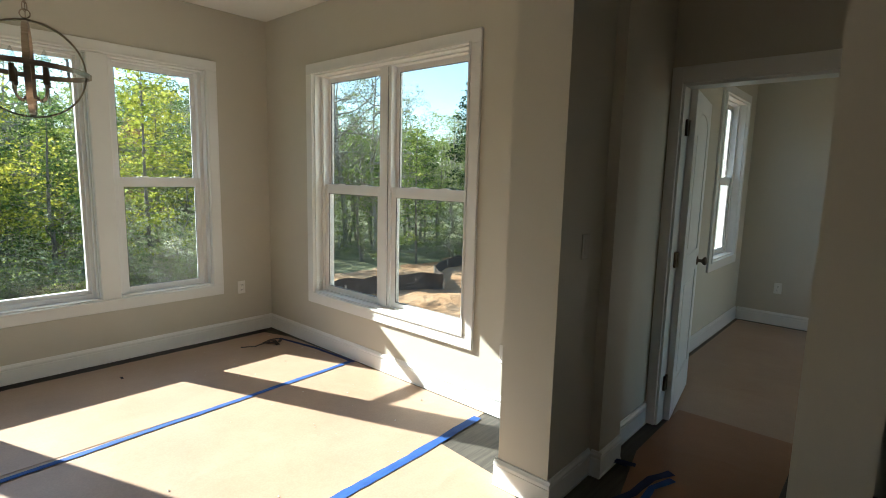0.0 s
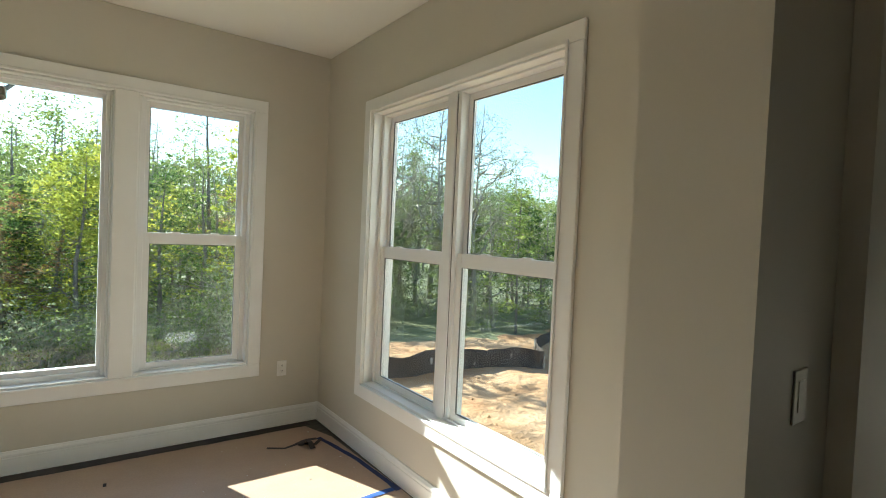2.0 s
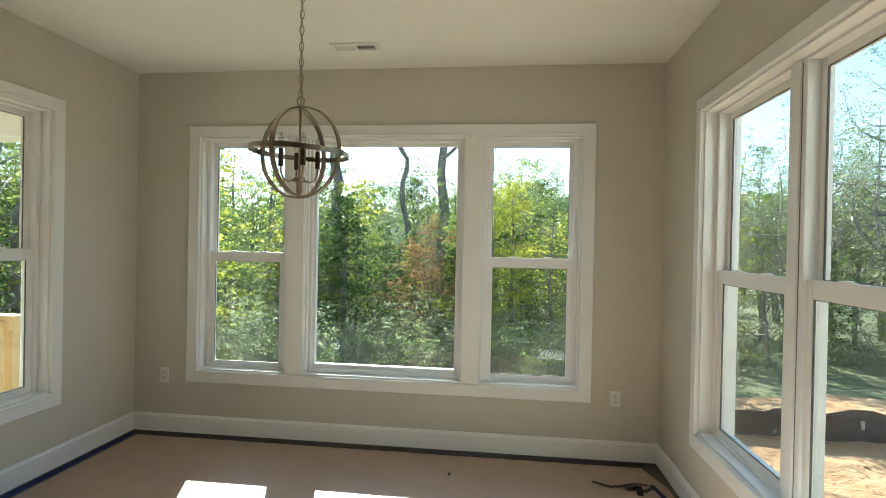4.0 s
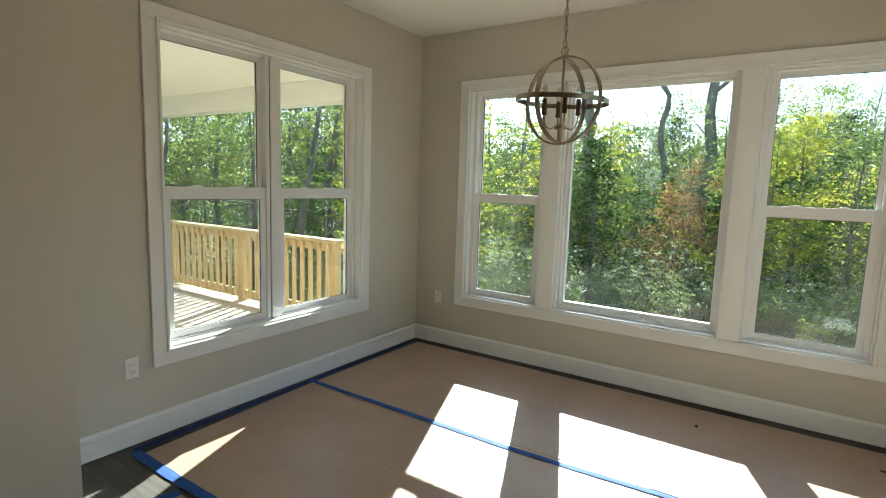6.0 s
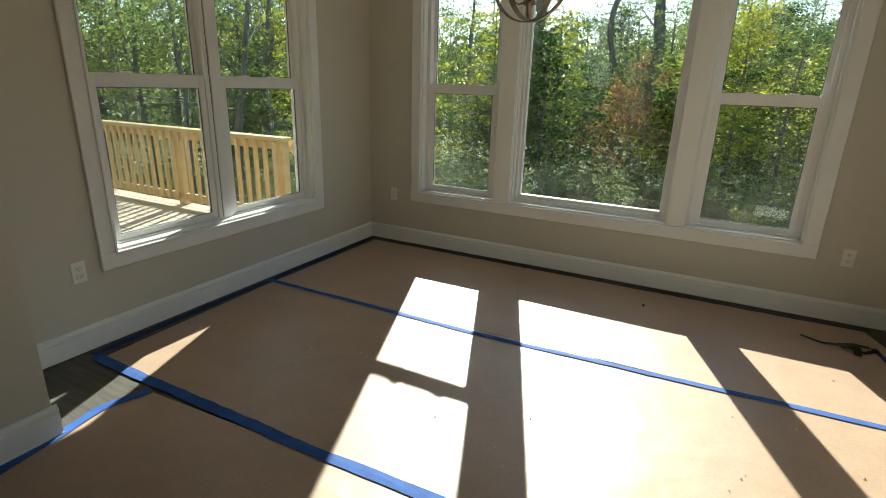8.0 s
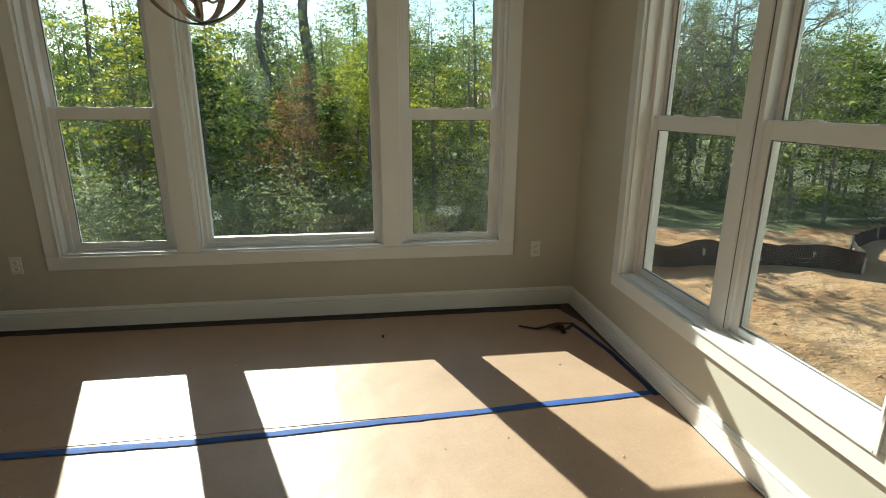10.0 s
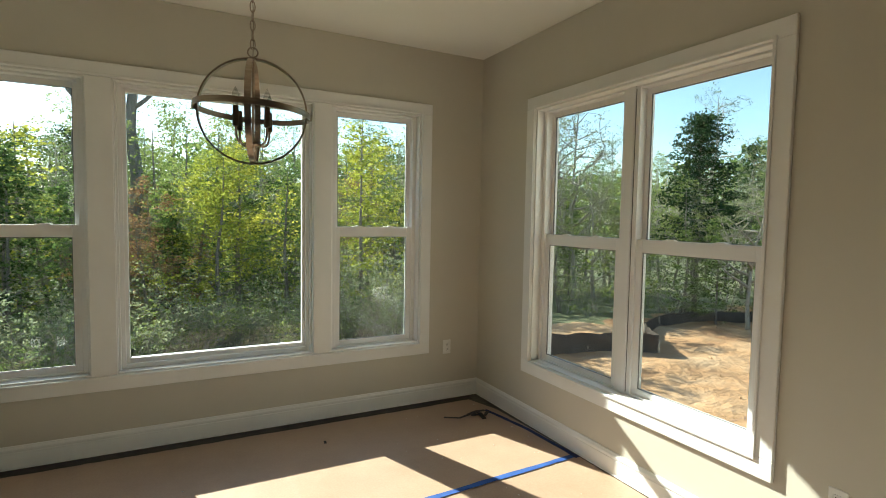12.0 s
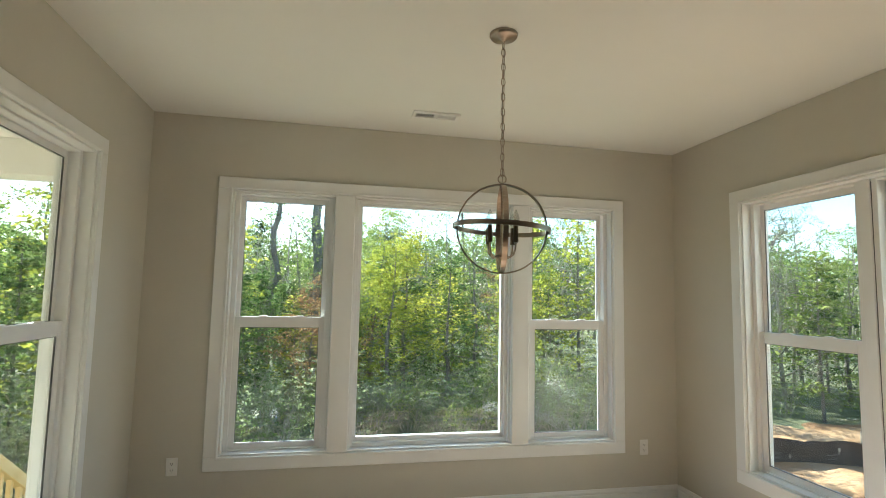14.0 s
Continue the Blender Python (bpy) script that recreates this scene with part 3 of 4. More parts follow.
# ---- chandelier ----
def tube(bm, pts, radius, sides=8, closed=False):
    """A round bar along a line of points; radius may be one number or one for each point."""
    pts = [Vector(p) for p in pts]
    n = len(pts)
    rad = [radius] * n if isinstance(radius, (int, float)) else radius
    loops = []
    ref = None
    for i, p in enumerate(pts):
        a = pts[(i - 1) % n] if closed or i else p
        b = pts[(i + 1) % n] if closed or i < n - 1 else p
        d = (b - a).normalized()
        if ref is None:
            ref = d.orthogonal().normalized()
        ref = (ref - d * ref.dot(d)).normalized()
        s = d.cross(ref)
        loops.append([bm.verts.new(p + (ref * math.cos(t) + s * math.sin(t)) * rad[i]) for t in (k * 2 * math.pi / sides for k in range(sides))])
    for i in range(n if closed else n - 1):
        a, b = loops[i], loops[(i + 1) % n]
        for k in range(sides):
            bm.faces.new((a[k], a[(k + 1) % sides], b[(k + 1) % sides], b[k]))
    if not closed:
        bm.faces.new(loops[0][::-1])
        bm.faces.new(loops[-1])
    return bm


def band(bm, radius, width, thick, turn, n=72):
    """A flat hoop of metal round the z axis, turned by the matrix."""
    loops = []
    for k in range(n):
        a = 2 * math.pi * k / n
        loops.append([bm.verts.new(turn @ Vector((r * math.cos(a), r * math.sin(a), z))) for r, z in ((radius, -width / 2), (radius, width / 2), (radius - thick, width / 2), (radius - thick, -width / 2))])
    for k in range(n):
        a, b = loops[k], loops[(k + 1) % n]
        for j in range(4):
            bm.faces.new((a[j], a[(j + 1) % 4], b[(j + 1) % 4], b[j]))
    return bm


def lathe(bm, profile, n=24, at=(0, 0, 0)):
    loops = [[bm.verts.new((at[0] + r * math.cos(2 * math.pi * k / n), at[1] + r * math.sin(2 * math.pi * k / n), at[2] + z)) for k in range(n)] for r, z in profile]
    for a, b in zip(loops, loops[1:]):
        for k in range(n):
            bm.faces.new((a[k], a[(k + 1) % n], b[(k + 1) % n], b[k]))
    bm.faces.new(loops[0])
    bm.faces.new(loops[-1][::-1])
    return bm


CX, CY, CZ, R = 0.036, 2.46, 1.851, 0.199
lamp = thing("chandelier", pose(CX, CY, CZ, 0, 0, -13), "brushed nickel orb chandelier with candle bulbs on a chain", "chandelier")
top = H - CZ
part("canopy", lathe(bmesh.new(), [(0.064, top), (0.064, top - 0.008), (0.058, top - 0.018), (0.02, top - 0.024), (0.008, top - 0.034), (0.004, top - 0.036)], 32), METAL, lamp, smooth=True)
part("hoop", band(bmesh.new(), R, 0.022, 0.0065, Matrix.Rotation(radians(90), 3, "X")), METAL, lamp)
part("hoop", band(bmesh.new(), R - 0.008, 0.022, 0.006, Matrix.Rotation(radians(90), 3, "Y")), METAL, lamp)
part("equator_hoop", band(bmesh.new(), R + 0.012, 0.021, 0.005, Matrix.Rotation(radians(3), 3, "Y")), METAL, lamp)
for s in (-1, 1):
    part("rivet", lathe(bmesh.new(), [(0.009, -0.012), (0.009, 0.012)], 10, (s * (R + 0.008), 0, -s * 0.010)), METAL, lamp)
part("stem", lathe(bmesh.new(), [(0.006, -R + 0.004), (0.013, -R + 0.03), (0.013, -0.13), (0.026, -0.128), (0.028, -0.112), (0.012, -0.106), (0.0055, -0.10), (0.0055, R - 0.004)], 16), METAL, lamp, smooth=True)
for k in range(4):
    a = radians(45 + 90 * k)
    c, s = math.cos(a), math.sin(a)
    path = [(c * r, s * r, z) for r, z in ((0.022, -0.118), (0.045, -0.128), (0.066, -0.118), (0.076, -0.095), (0.078, -0.06))]
    arm = part("arm", tube(bmesh.new(), path, 0.0042), METAL, lamp, smooth=True)
    part("candle_sleeve", lathe(bmesh.new(), [(0.010, -0.065), (0.0115, -0.06), (0.0105, 0.008), (0.008, 0.010)], 14, (c * 0.078, s * 0.078, 0)), BRONZE, arm)
    part("bulb", lathe(bmesh.new(), [(0.006, 0.008), (0.013, 0.025), (0.0155, 0.038), (0.011, 0.056), (0.004, 0.072), (0.001, 0.078)], 14, (c * 0.078, s * 0.078, 0)), GLASS, arm, "clear candle bulb", True)
part("loop", tube(bmesh.new(), [(0.018 * math.cos(t), 0, R + 0.022 + 0.018 * math.sin(t)) for t in (k * math.pi / 10 for k in range(20))], 0.0028, 8, True), METAL, lamp, smooth=True)
z, k = R + 0.052, 0
link = None
while z < top - 0.045:
    t = [2 * math.pi * j / 16 for j in range(16)]
    pts = [(0.009 * math.cos(a), 0, 0.0205 * math.sin(a)) for a in t]
    if link is None:
        link = part("chain_link", tube(bmesh.new(), pts, 0.0021, 6, True), METAL, lamp, smooth=True)
        ob = link
    else:
        ob = new("chain_link", link.data)
        ob.parent = lamp
    ob.matrix_local = Matrix.Translation((0, 0, z)) @ Matrix.Rotation(radians(90 * (k % 2) + 20), 4, "Z")
    z, k = z + 0.0345, k + 1
part("wire", tube(bmesh.new(), [(0.003 * math.sin(q * 9), 0.003 * math.cos(q * 7), R + q * (top - R) ) for q in (j / 40 for j in range(41))], 0.0016, 5), PALEBARK, lamp, "thin pale wire through the chain")


# ---- hall door ----
opening = thing("door_1", pose(2.62, 0.0, 0.0), "white panelled door standing open into the bedroom", "door", kind="structure")
part("jamb", block(block(block(bmesh.new(), -0.045, 0.645 - 0.018, 0, 0.085, 0.6445, 1.984, 0.002), -0.045, -0.0645, 0, 0.085, -0.047, 1.984, 0.002), -0.045, -0.047, 1.966, 0.085, 0.627, 1.984, 0.002), TRIM, opening)
for y0, y1, z0, z1 in ((0.640, 0.698, 0, 2.07), (-0.15, -0.06, 0, 2.07)):
    solid("casing", TRIM, opening, -0.06, y0, z0, -0.04, y1, z1)
solid("casing", TRIM, opening, -0.06, -0.06, 1.98, -0.04, 0.640, 2.07)


def door_leaf(w, h, t):
    """A leaf in x and z with two sunk panels on each side, the upper one with an arched head."""
    bm = bmesh.new()
    block(bm, 0, 0.005, 0, w, t - 0.005, h)
    for y0, y1 in ((0, 0.005), (t - 0.005, t)):
        block(bm, 0, y0, 0, 0.11, y1, h, 0.0015)
        block(bm, w - 0.11, y0, 0, w, y1, h, 0.0015)
        block(bm, 0.11, y0, 0, w - 0.11, y1, 0.22, 0.0015)
        block(bm, 0.11, y0, 0.86, w - 0.11, y1, 1.0, 0.0015)
        block(bm, 0.11, y0, h - 0.10, w - 0.11, y1, h, 0.0015)
        n = 14
        for k in range(n):
            a, b = 0.11 + (w - 0.22) * k / n, 0.11 + (w - 0.22) * (k + 1) / n
            q = (k + 0.5) / n * 2 - 1
            block(bm, a, y0, h - 0.19 + 0.085 * math.sqrt(max(0, 1 - q * q)), b, y1, h - 0.10)
        for z0, z1 in ((0.26, 0.82), (1.04, h - 0.24)):
            block(bm, 0.15, y0 + 0.002, z0, w - 0.15, y1 - 0.002 if y0 else y1, z1, 0.001)
    return bm


leaf = part("door_leaf", door_leaf(0.69, 1.955, 0.036), TRIM, opening)
leaf.matrix_local = pose(0.055, 0.588, 0.008, 0, 0, 8.8)
for zc in (0.25, 1.0, 1.75):
    h_ = part("hinge", block(lathe(bmesh.new(), [(0.007, zc - 0.045), (0.007, zc + 0.045)], 8, (0.045, 0.622, 0)), 0.0, 0.612, zc - 0.045, 0.04, 0.6255, zc + 0.045, 0.001), BRONZE, opening)
knob = part("door_knob", lathe(bmesh.new(), [(0.03, 0.0), (0.03, 0.006), (0.012, 0.010), (0.011, 0.03), (0.026, 0.04), (0.029, 0.052), (0.020, 0.062), (0.004, 0.065)], 18), BRONZE, leaf, "dark bronze knob", True)
knob.matrix_local = pose(0.63, 0.0, 0.91, 90, 0, 0)
knob2 = new("door_knob", knob.data)
knob2.parent = leaf
knob2.matrix_local = pose(0.63, 0.036, 0.91, -90, 0, 0)


# ---- outdoors: ground ----
def land(x, y):
    """The height of the ground: level yard to the east, falling away to the north and west."""
    z = -0.95
    drop = max(0.0, y - 8.5) * 0.10 + max(0.0, -x - 1.0) * 0.07 * (1 if y > -2 else 0.3)
    if x > 3:
        drop *= max(0.15, 1 - (x - 3) / 9)
    z -= min(drop, 3.2)
    d = math.hypot(x, y - 4)
    z += 0.10 * noise.noise((x * 0.5, y * 0.5, 0)) + 0.25 * noise.noise((x * 0.12, y * 0.12, 4)) * min(1, d / 12)
    return z


def ground_sheet():
    far = [16, 18, 20, 23, 26, 30, 35, 40, 50, 65, 90, 140, 250, 500, 1200, 3000]
    xs = [-q for q in far[::-1]] + [-14 + k for k in range(17)] + [3 + 0.22 * k for k in range(55)] + far[1:]
    ys = [-q for q in far[::-1]] + [-14 + 2 * k for k in range(8)] + [1 + 0.22 * k for k in range(41)] + [10 + k for k in range(6)] + far
    bm = bmesh.new()

    def height(x, y):
        z = land(x, y) if max(abs(x), abs(y)) < 300 else -3.5
        if 2.5 < x < 15.5 and 0.5 < y < 10.5:
            z += 0.05 * noise.noise((x * 1.1, y * 2.2, 7)) + 0.035 * noise.noise((x * 3.1, y * 3.6, 3))
        return z
    grid = [[bm.verts.new((x, y, height(x, y))) for x in xs] for y in ys]
    for a, b in zip(grid, grid[1:]):
        for i in range(len(xs) - 1):
            bm.faces.new((a[i], a[i + 1], b[i + 1], b[i]))
    return tagged(part("ground", bm, GROUND, smooth=True), "sandy red clay yard giving way to forest floor", "ground", kind="structure")


ground_sheet()

# silt fence round the yard
FENCE = [(2.2, 7.5), (3.4, 7.35), (4.4, 7.3), (5.4, 7.25), (6.3, 7.2), (7.0, 7.0), (7.6, 6.75), (8.0, 7.3), (8.9, 8.2), (10.0, 8.75), (11.5, 8.7), (13.2, 8.3), (15, 7.6), (18, 6.5), (22, 4.5)]
fence = thing("silt_fence", pose(0, 0, 0), "sagging black fabric silt fence on wooden stakes", "fence")
bm = bmesh.new()
rows = []
rng = random.Random(5)
for (xa, ya), (xb, yb) in zip(FENCE, FENCE[1:]):
    n = max(4, int(math.dist((xa, ya), (xb, yb)) / 0.11))
    for i in range(n):
        q = i / n
        x, y = xa + (xb - xa) * q, ya + (yb - ya) * q
        g = land(x, y)
        sag = 0.02 * math.sin(math.pi * q) + 0.04 * noise.noise((x * 1.9, y * 1.9, 9)) + 0.03 * noise.noise((x * 5.3, y * 5.3, 1))
        crumple = 0.16 if 7.0 < x < 8.4 else 0.07
        tall = 0.39 if x < 8.5 else 0.31
        row = []
        for k in (0, 0.3, 0.6, 0.85, 1.0):
            fold = crumple * noise.noise((x * 4.1 + k, y * 4.1, 2 + 1.5 * k)) + 0.03 * noise.noise((x * 13, y * 13, k * 3))
            row.append(bm.verts.new((x + fold * 0.6, y + fold + 0.06 * k, g - 0.05 + (tall - sag) * k)))
        rows.append(row)
for a, b in zip(rows, rows[1:]):
    for k in range(4):
        bm.faces.new((a[k], a[k + 1], b[k + 1], b[k]))
part("fabric", bm, FABRIC, fence, smooth=True)
for x, y in FENCE:
    g = land(x, y)
    part("stake", block(bmesh.new(), x - 0.02, y + 0.03, g - 0.2, x + 0.02, y + 0.07, g + 0.24, 0.003), PALEBARK, fence)

for k, (x, y) in enumerate(((4.6, 7.26), (5.9, 7.19), (6.75, 7.03), (10.6, 8.68), (12.2, 8.49))):
    for row in (0, 1):
        w = 0.11 - 0.02 * row
        part("printed_bar", block(bmesh.new(), x - w, y - 0.105, land(x, y) + 0.16 - 0.06 * row, x + w, y - 0.10, land(x, y) + 0.17 - 0.06 * row), PRINT, fence, "pale printed bar on the fabric")


def dirt_clods():
    """Lumps of clay strewn over the yard."""
    g = random.Random(12)
    verts, faces = [], []
    for _ in range(900):
        x, y = g.uniform(2.6, 15), g.uniform(1.2, 8.4)
        s = 0.008 + 0.028 * g.random() ** 4
        z = land(x, y) + 0.05 * noise.noise((x * 1.1, y * 2.2, 7)) + 0.035 * noise.noise((x * 3.1, y * 3.6, 3))
        base = len(verts)
        for dx, dy, dz in ((1, 0, 0), (-1, 0, 0), (0, 1, 0), (0, -1, 0), (0, 0, 0.8), (0, 0, -0.6)):
            verts.append((x + dx * s * g.uniform(0.6, 1.5), y + dy * s * g.uniform(0.6, 1.5), z + dz * s * g.uniform(0.6, 1.2)))
        faces += [(base + p, base + q, base + r) for p, q, r in ((0, 2, 4), (2, 1, 4), (1, 3, 4), (3, 0, 4), (2, 0, 5), (1, 2, 5), (3, 1, 5), (0, 3, 5))]
    me = bpy.data.meshes.new("dirt_clods")
    me.from_pydata(verts, [], faces)
    me.materials.append(GROUND)
    return tagged(new("dirt_clods", me), "loose clay clods on the sandy yard", "clods", kind="stuff")


dirt_clods()


# ---- deck ----
DECK = -0.13
deck = thing("deck", pose(0, 0, 0), "new yellow pine deck with a baluster railing", "deck", kind="structure")
x = -8.0
plank = None
for k in range(24):
    y0 = 0.98 + k * 0.138
    if plank is None:
        plank = part("plank", block(bmesh.new(), -8.2, 0, DECK - 0.03, XL - 0.2, 0.132, DECK, 0.003), DECKING, deck)
        plank.location.y = y0
    else:
        ob = new("plank", plank.data)
        ob.parent = deck
        ob.location.y = y0
part("rim_joist", block(bmesh.new(), -8.2, 4.285, DECK - 0.28, XL - 0.2, 4.32, DECK - 0.002, 0.003), PINE, deck)
rail = thing("deck_railing", pose(0, 4.2, DECK), "yellow pine railing with square balusters on the deck edge", "railing")
part("top_rail", block(bmesh.new(), -8.2, -0.07, 0.90, -3.09, 0.07, 0.938, 0.004), PINE, rail)
part("upper_rail", block(bmesh.new(), -8.2, -0.05, 0.81, -3.14, -0.012, 0.898, 0.003), PINE, rail)
part("lower_rail", block(bmesh.new(), -8.2, -0.05, 0.075, -3.14, -0.012, 0.165, 0.003), PINE, rail)
for x in (-8.1, -6.55, -4.87, -3.19):
    part("post", block(bmesh.new(), x - 0.045, -0.011, 0, x + 0.045, 0.079, 0.90, 0.004), PINE, rail)
bal = None
for k in range(36):
    x = -8.0 + 0.137 * k
    if bal is None:
        bal = part("baluster", block(bmesh.new(), -0.019, -0.088, 0.075, 0.019, -0.05, 0.89, 0.003), PINE, rail)
        bal.location.x = x
    else:
        ob = new("baluster", bal.data)
        ob.parent = rail
        ob.location.x = x
stair = thing("stair_railing", pose(-3.19, 4.33, DECK), "sloping pine handrail going down from the deck", "railing")
for y0, dz in ((0.0, 0.86), (0.0, 0.14)):
    bm = block(bmesh.new(), -0.045, 0, -0.045, 0.045, 2.6, 0.045, 0.004)
    bmesh.ops.rotate(bm, verts=bm.verts, cent=(0, 0, 0), matrix=Matrix.Rotation(radians(-36), 3, "X"))
    bmesh.ops.translate(bm, verts=bm.verts, vec=(0, y0, dz))
    part("handrail", bm, PINE, stair)
for k in range(13):
    y = 0.12 + 0.14 * k
    part("baluster", block(bmesh.new(), -0.019, y - 0.019, 0.10 - y * 0.7265, 0.019, y + 0.019, 0.84 - y * 0.7265, 0.003), PINE, stair)
part("post", block(bmesh.new(), -0.045, 1.95, -2.0, 0.045, 2.04, -0.55, 0.004), PINE, stair)
porch = thing("porch_roof", pose(0, 0, 0), "beige porch ceiling with a boxed beam", "porch roof", kind="structure")
part("soffit", block(bmesh.new(), -8.2, 0.97, 2.50, XL - 0.162, 4.03, 2.56), SOFFIT, porch)
part("beam", block(bmesh.new(), -8.2, 4.035, 2.265, XL - 0.162, 4.26, 2.60, 0.006), SOFFIT, porch)

# siding of the wing seen through the bedroom window
wing = thing("house_wing", pose(0, 0, 0), "pale grey-green lap siding on the wing of the house", "house", kind="structure")
part("wing_wall", block(bmesh.new(), 6.62, 1.085, -1.6, 6.8, 2.9, 3.0), SIDING, wing)
lap = None
for k in range(30):
    z = -1.1 + 0.13 * k
    if lap is None:
        bm = block(bmesh.new(), 6.594, 1.085, 0, 6.612, 2.9, 0.14)
        bmesh.ops.rotate(bm, verts=bm.verts, cent=(6.605, 0, 0.14), matrix=Matrix.Rotation(radians(7), 3, "Y"))
        lap = part("siding_board", bm, SIDING, wing)
        lap.location.z = z
    else:
        ob = new("siding_board", lap.data)
        ob.parent = wing
        ob.location.z = z


# ---- trees ----
def leaf_quads(centres, size, per, spread, rng, flat=0.0):
    """Many small leaf faces in clumps round the centres."""
    sprays = max(1, per // 5)
    each = max(1, round(per / sprays))
    hubs = np.repeat(np.array(centres), sprays, 0)
    hubs = hubs + rng.normal(0, spread, hubs.shape) * (1, 1, 0.5)
    c = np.repeat(hubs, each, 0)
    n = len(c)
    c = c + rng.normal(0, min(spread, size * 1.7), (n, 3)) * (1, 1, 0.35)
    u = rng.normal(size=(n, 3))
    u[:, 2] *= 1 - flat
    u /= np.linalg.norm(u, axis=1, keepdims=True)
    v = np.cross(u, rng.normal(size=(n, 3)))
    v /= np.linalg.norm(v, axis=1, keepdims=True)
    s = size * rng.uniform(0.5, 1.3, (n, 1))
    quad = np.stack([c - u * s, c + v * s * 0.55, c + u * s, c - v * s * 0.55], 1).reshape(-1, 3)
    return quad, np.arange(4 * n).reshape(-1, 4)


def leaf_mesh(name, centres, size, per, spread, rng, mat, flat=0.0):
    quad, faces = leaf_quads(centres, size, per, spread, rng, flat)
    me = bpy.data.meshes.new(name)
    me.from_pydata(quad.tolist(), [], faces.tolist())
    me.materials.append(mat)
    return me


def limb(bm, start, direction, length, radius, depth, rng, tips, curl=0.25, sides=5):
    """A tapered branch with smaller ones on it; the ends are collected in tips."""
    p, d = Vector(start), Vector(direction).normalized()
    pts, n = [p.copy()], 6 if depth else 4
    for _ in range(n):
        d = (d + Vector(rng.normal(0, curl, 3).tolist()) * 0.5 + Vector((0, 0, 0.06))).normalized()
        p = p + d * length / n
        pts.append(p.copy())
    tube(bm, pts, [radius * (1 - 0.8 * i / n) for i in range(n + 1)], sides)
    if depth == 0:
        tips += [tuple(q) for q in pts[1:]]
        return
    for _ in range(4 if depth > 1 else 3):
        k = int(rng.integers(2, n + 1))
        side = Vector(rng.normal(0, 1, 3).tolist()).normalized()
        limb(bm, pts[k], d * 0.6 + side * 0.9, length * rng.uniform(0.4, 0.65), radius * 0.52, depth - 1, rng, tips, curl, 3)
    tips.append(tuple(pts[-1]))


def tree(seed, height, leafkind, per=10, size=0.11, spread=0.3, crown_from=0.3, girth=0.016, reach=0.30, limbs=13, bark=None, lean=0.03, label="", depth=1, stout=0.35):
    rng = np.random.default_rng(seed)
    ob = thing("tree", pose(0, 0, -50), label, "tree", "woodland trees")
    bm, tips = bmesh.new(), []
    n = 12
    pts, p = [], Vector((0, 0, -0.3))
    drift = Vector((0, 0, 0))
    for i in range(n + 1):
        pts.append(p.copy())
        drift = drift * 0.7 + Vector((*(rng.normal(0, lean, 2)).tolist(), 0))
        p = p + Vector((drift.x * height / n * 2, drift.y * height / n * 2, height / n))
    r0 = girth * height
    tube(bm, pts, [r0 * (1 - 0.9 * i / n) for i in range(n + 1)], 8)
    for k in range(limbs):
        f = crown_from + (0.97 - crown_from) * (k + rng.uniform(0, 0.8)) / limbs
        i = min(n - 1, int(f * n))
        base = pts[i].lerp(pts[i + 1], f * n - i)
        a = k * 2.4 + rng.uniform(-0.5, 0.5)
        rise = rng.uniform(0.05, 0.55) if f < 0.8 else rng.uniform(0.4, 1.0)
        size_f = (1.05 - 0.75 * max(0, (f - 0.45)) / 0.55) * reach * height
        limb(bm, base, (math.cos(a), math.sin(a), rise), size_f, r0 * stout * (1.05 - f), depth, rng, tips)
    part("trunk", bm, bark or BARK, ob, smooth=True)
    crown = new("crown", leaf_mesh("crown", tips, size, per, spread, rng, LEAF[leafkind], 0.45))
    crown.parent = ob
    return ob


def conifer(seed, height, label, per=26, low=0.22):
    """A cedar or pine with drooping tiers, uneven all round."""
    rng = np.random.default_rng(seed)
    ob = thing("evergreen_tree", pose(0, 0, -50), label, "tree", "evergreen trees")
    bm, tips = bmesh.new(), []
    tube(bm, [(0, 0, -0.3), (0.03, 0, height * 0.5), (0, 0.03, height)], [height * 0.014, height * 0.009, 0.015], 7)
    k = 0
    z = height * low
    while z < height * 0.98:
        f = (z / height - low) / (1 - low)
        reach = height * 0.225 * (1 - f) ** 0.62 * rng.uniform(0.72, 1.1) * min(1, 0.6 + f * 2.2) + 0.08
        a = k * 2.4 + rng.uniform(-0.6, 0.6)
        end = Vector((math.cos(a) * reach, math.sin(a) * reach, z + reach * rng.uniform(-0.05, 0.35)))
        start = Vector((0, 0, z))
        tube(bm, [start, start.lerp(end, 0.5) + Vector((0, 0, -0.05)), end], [0.02 + 0.01 * reach, 0.015, 0.006], 4)
        for q in (0.25, 0.42, 0.58, 0.72, 0.86, 1.0):
            tips.append(tuple(start.lerp(end, q)))
        z += height * 0.0085
        k += 1
    part("trunk", bm, BARK, ob, smooth=True)
    crown = new("crown", leaf_mesh("crown", tips, 0.07, per, 0.19, rng, LEAF["dark"], 0.3))
    crown.parent = ob
    return ob


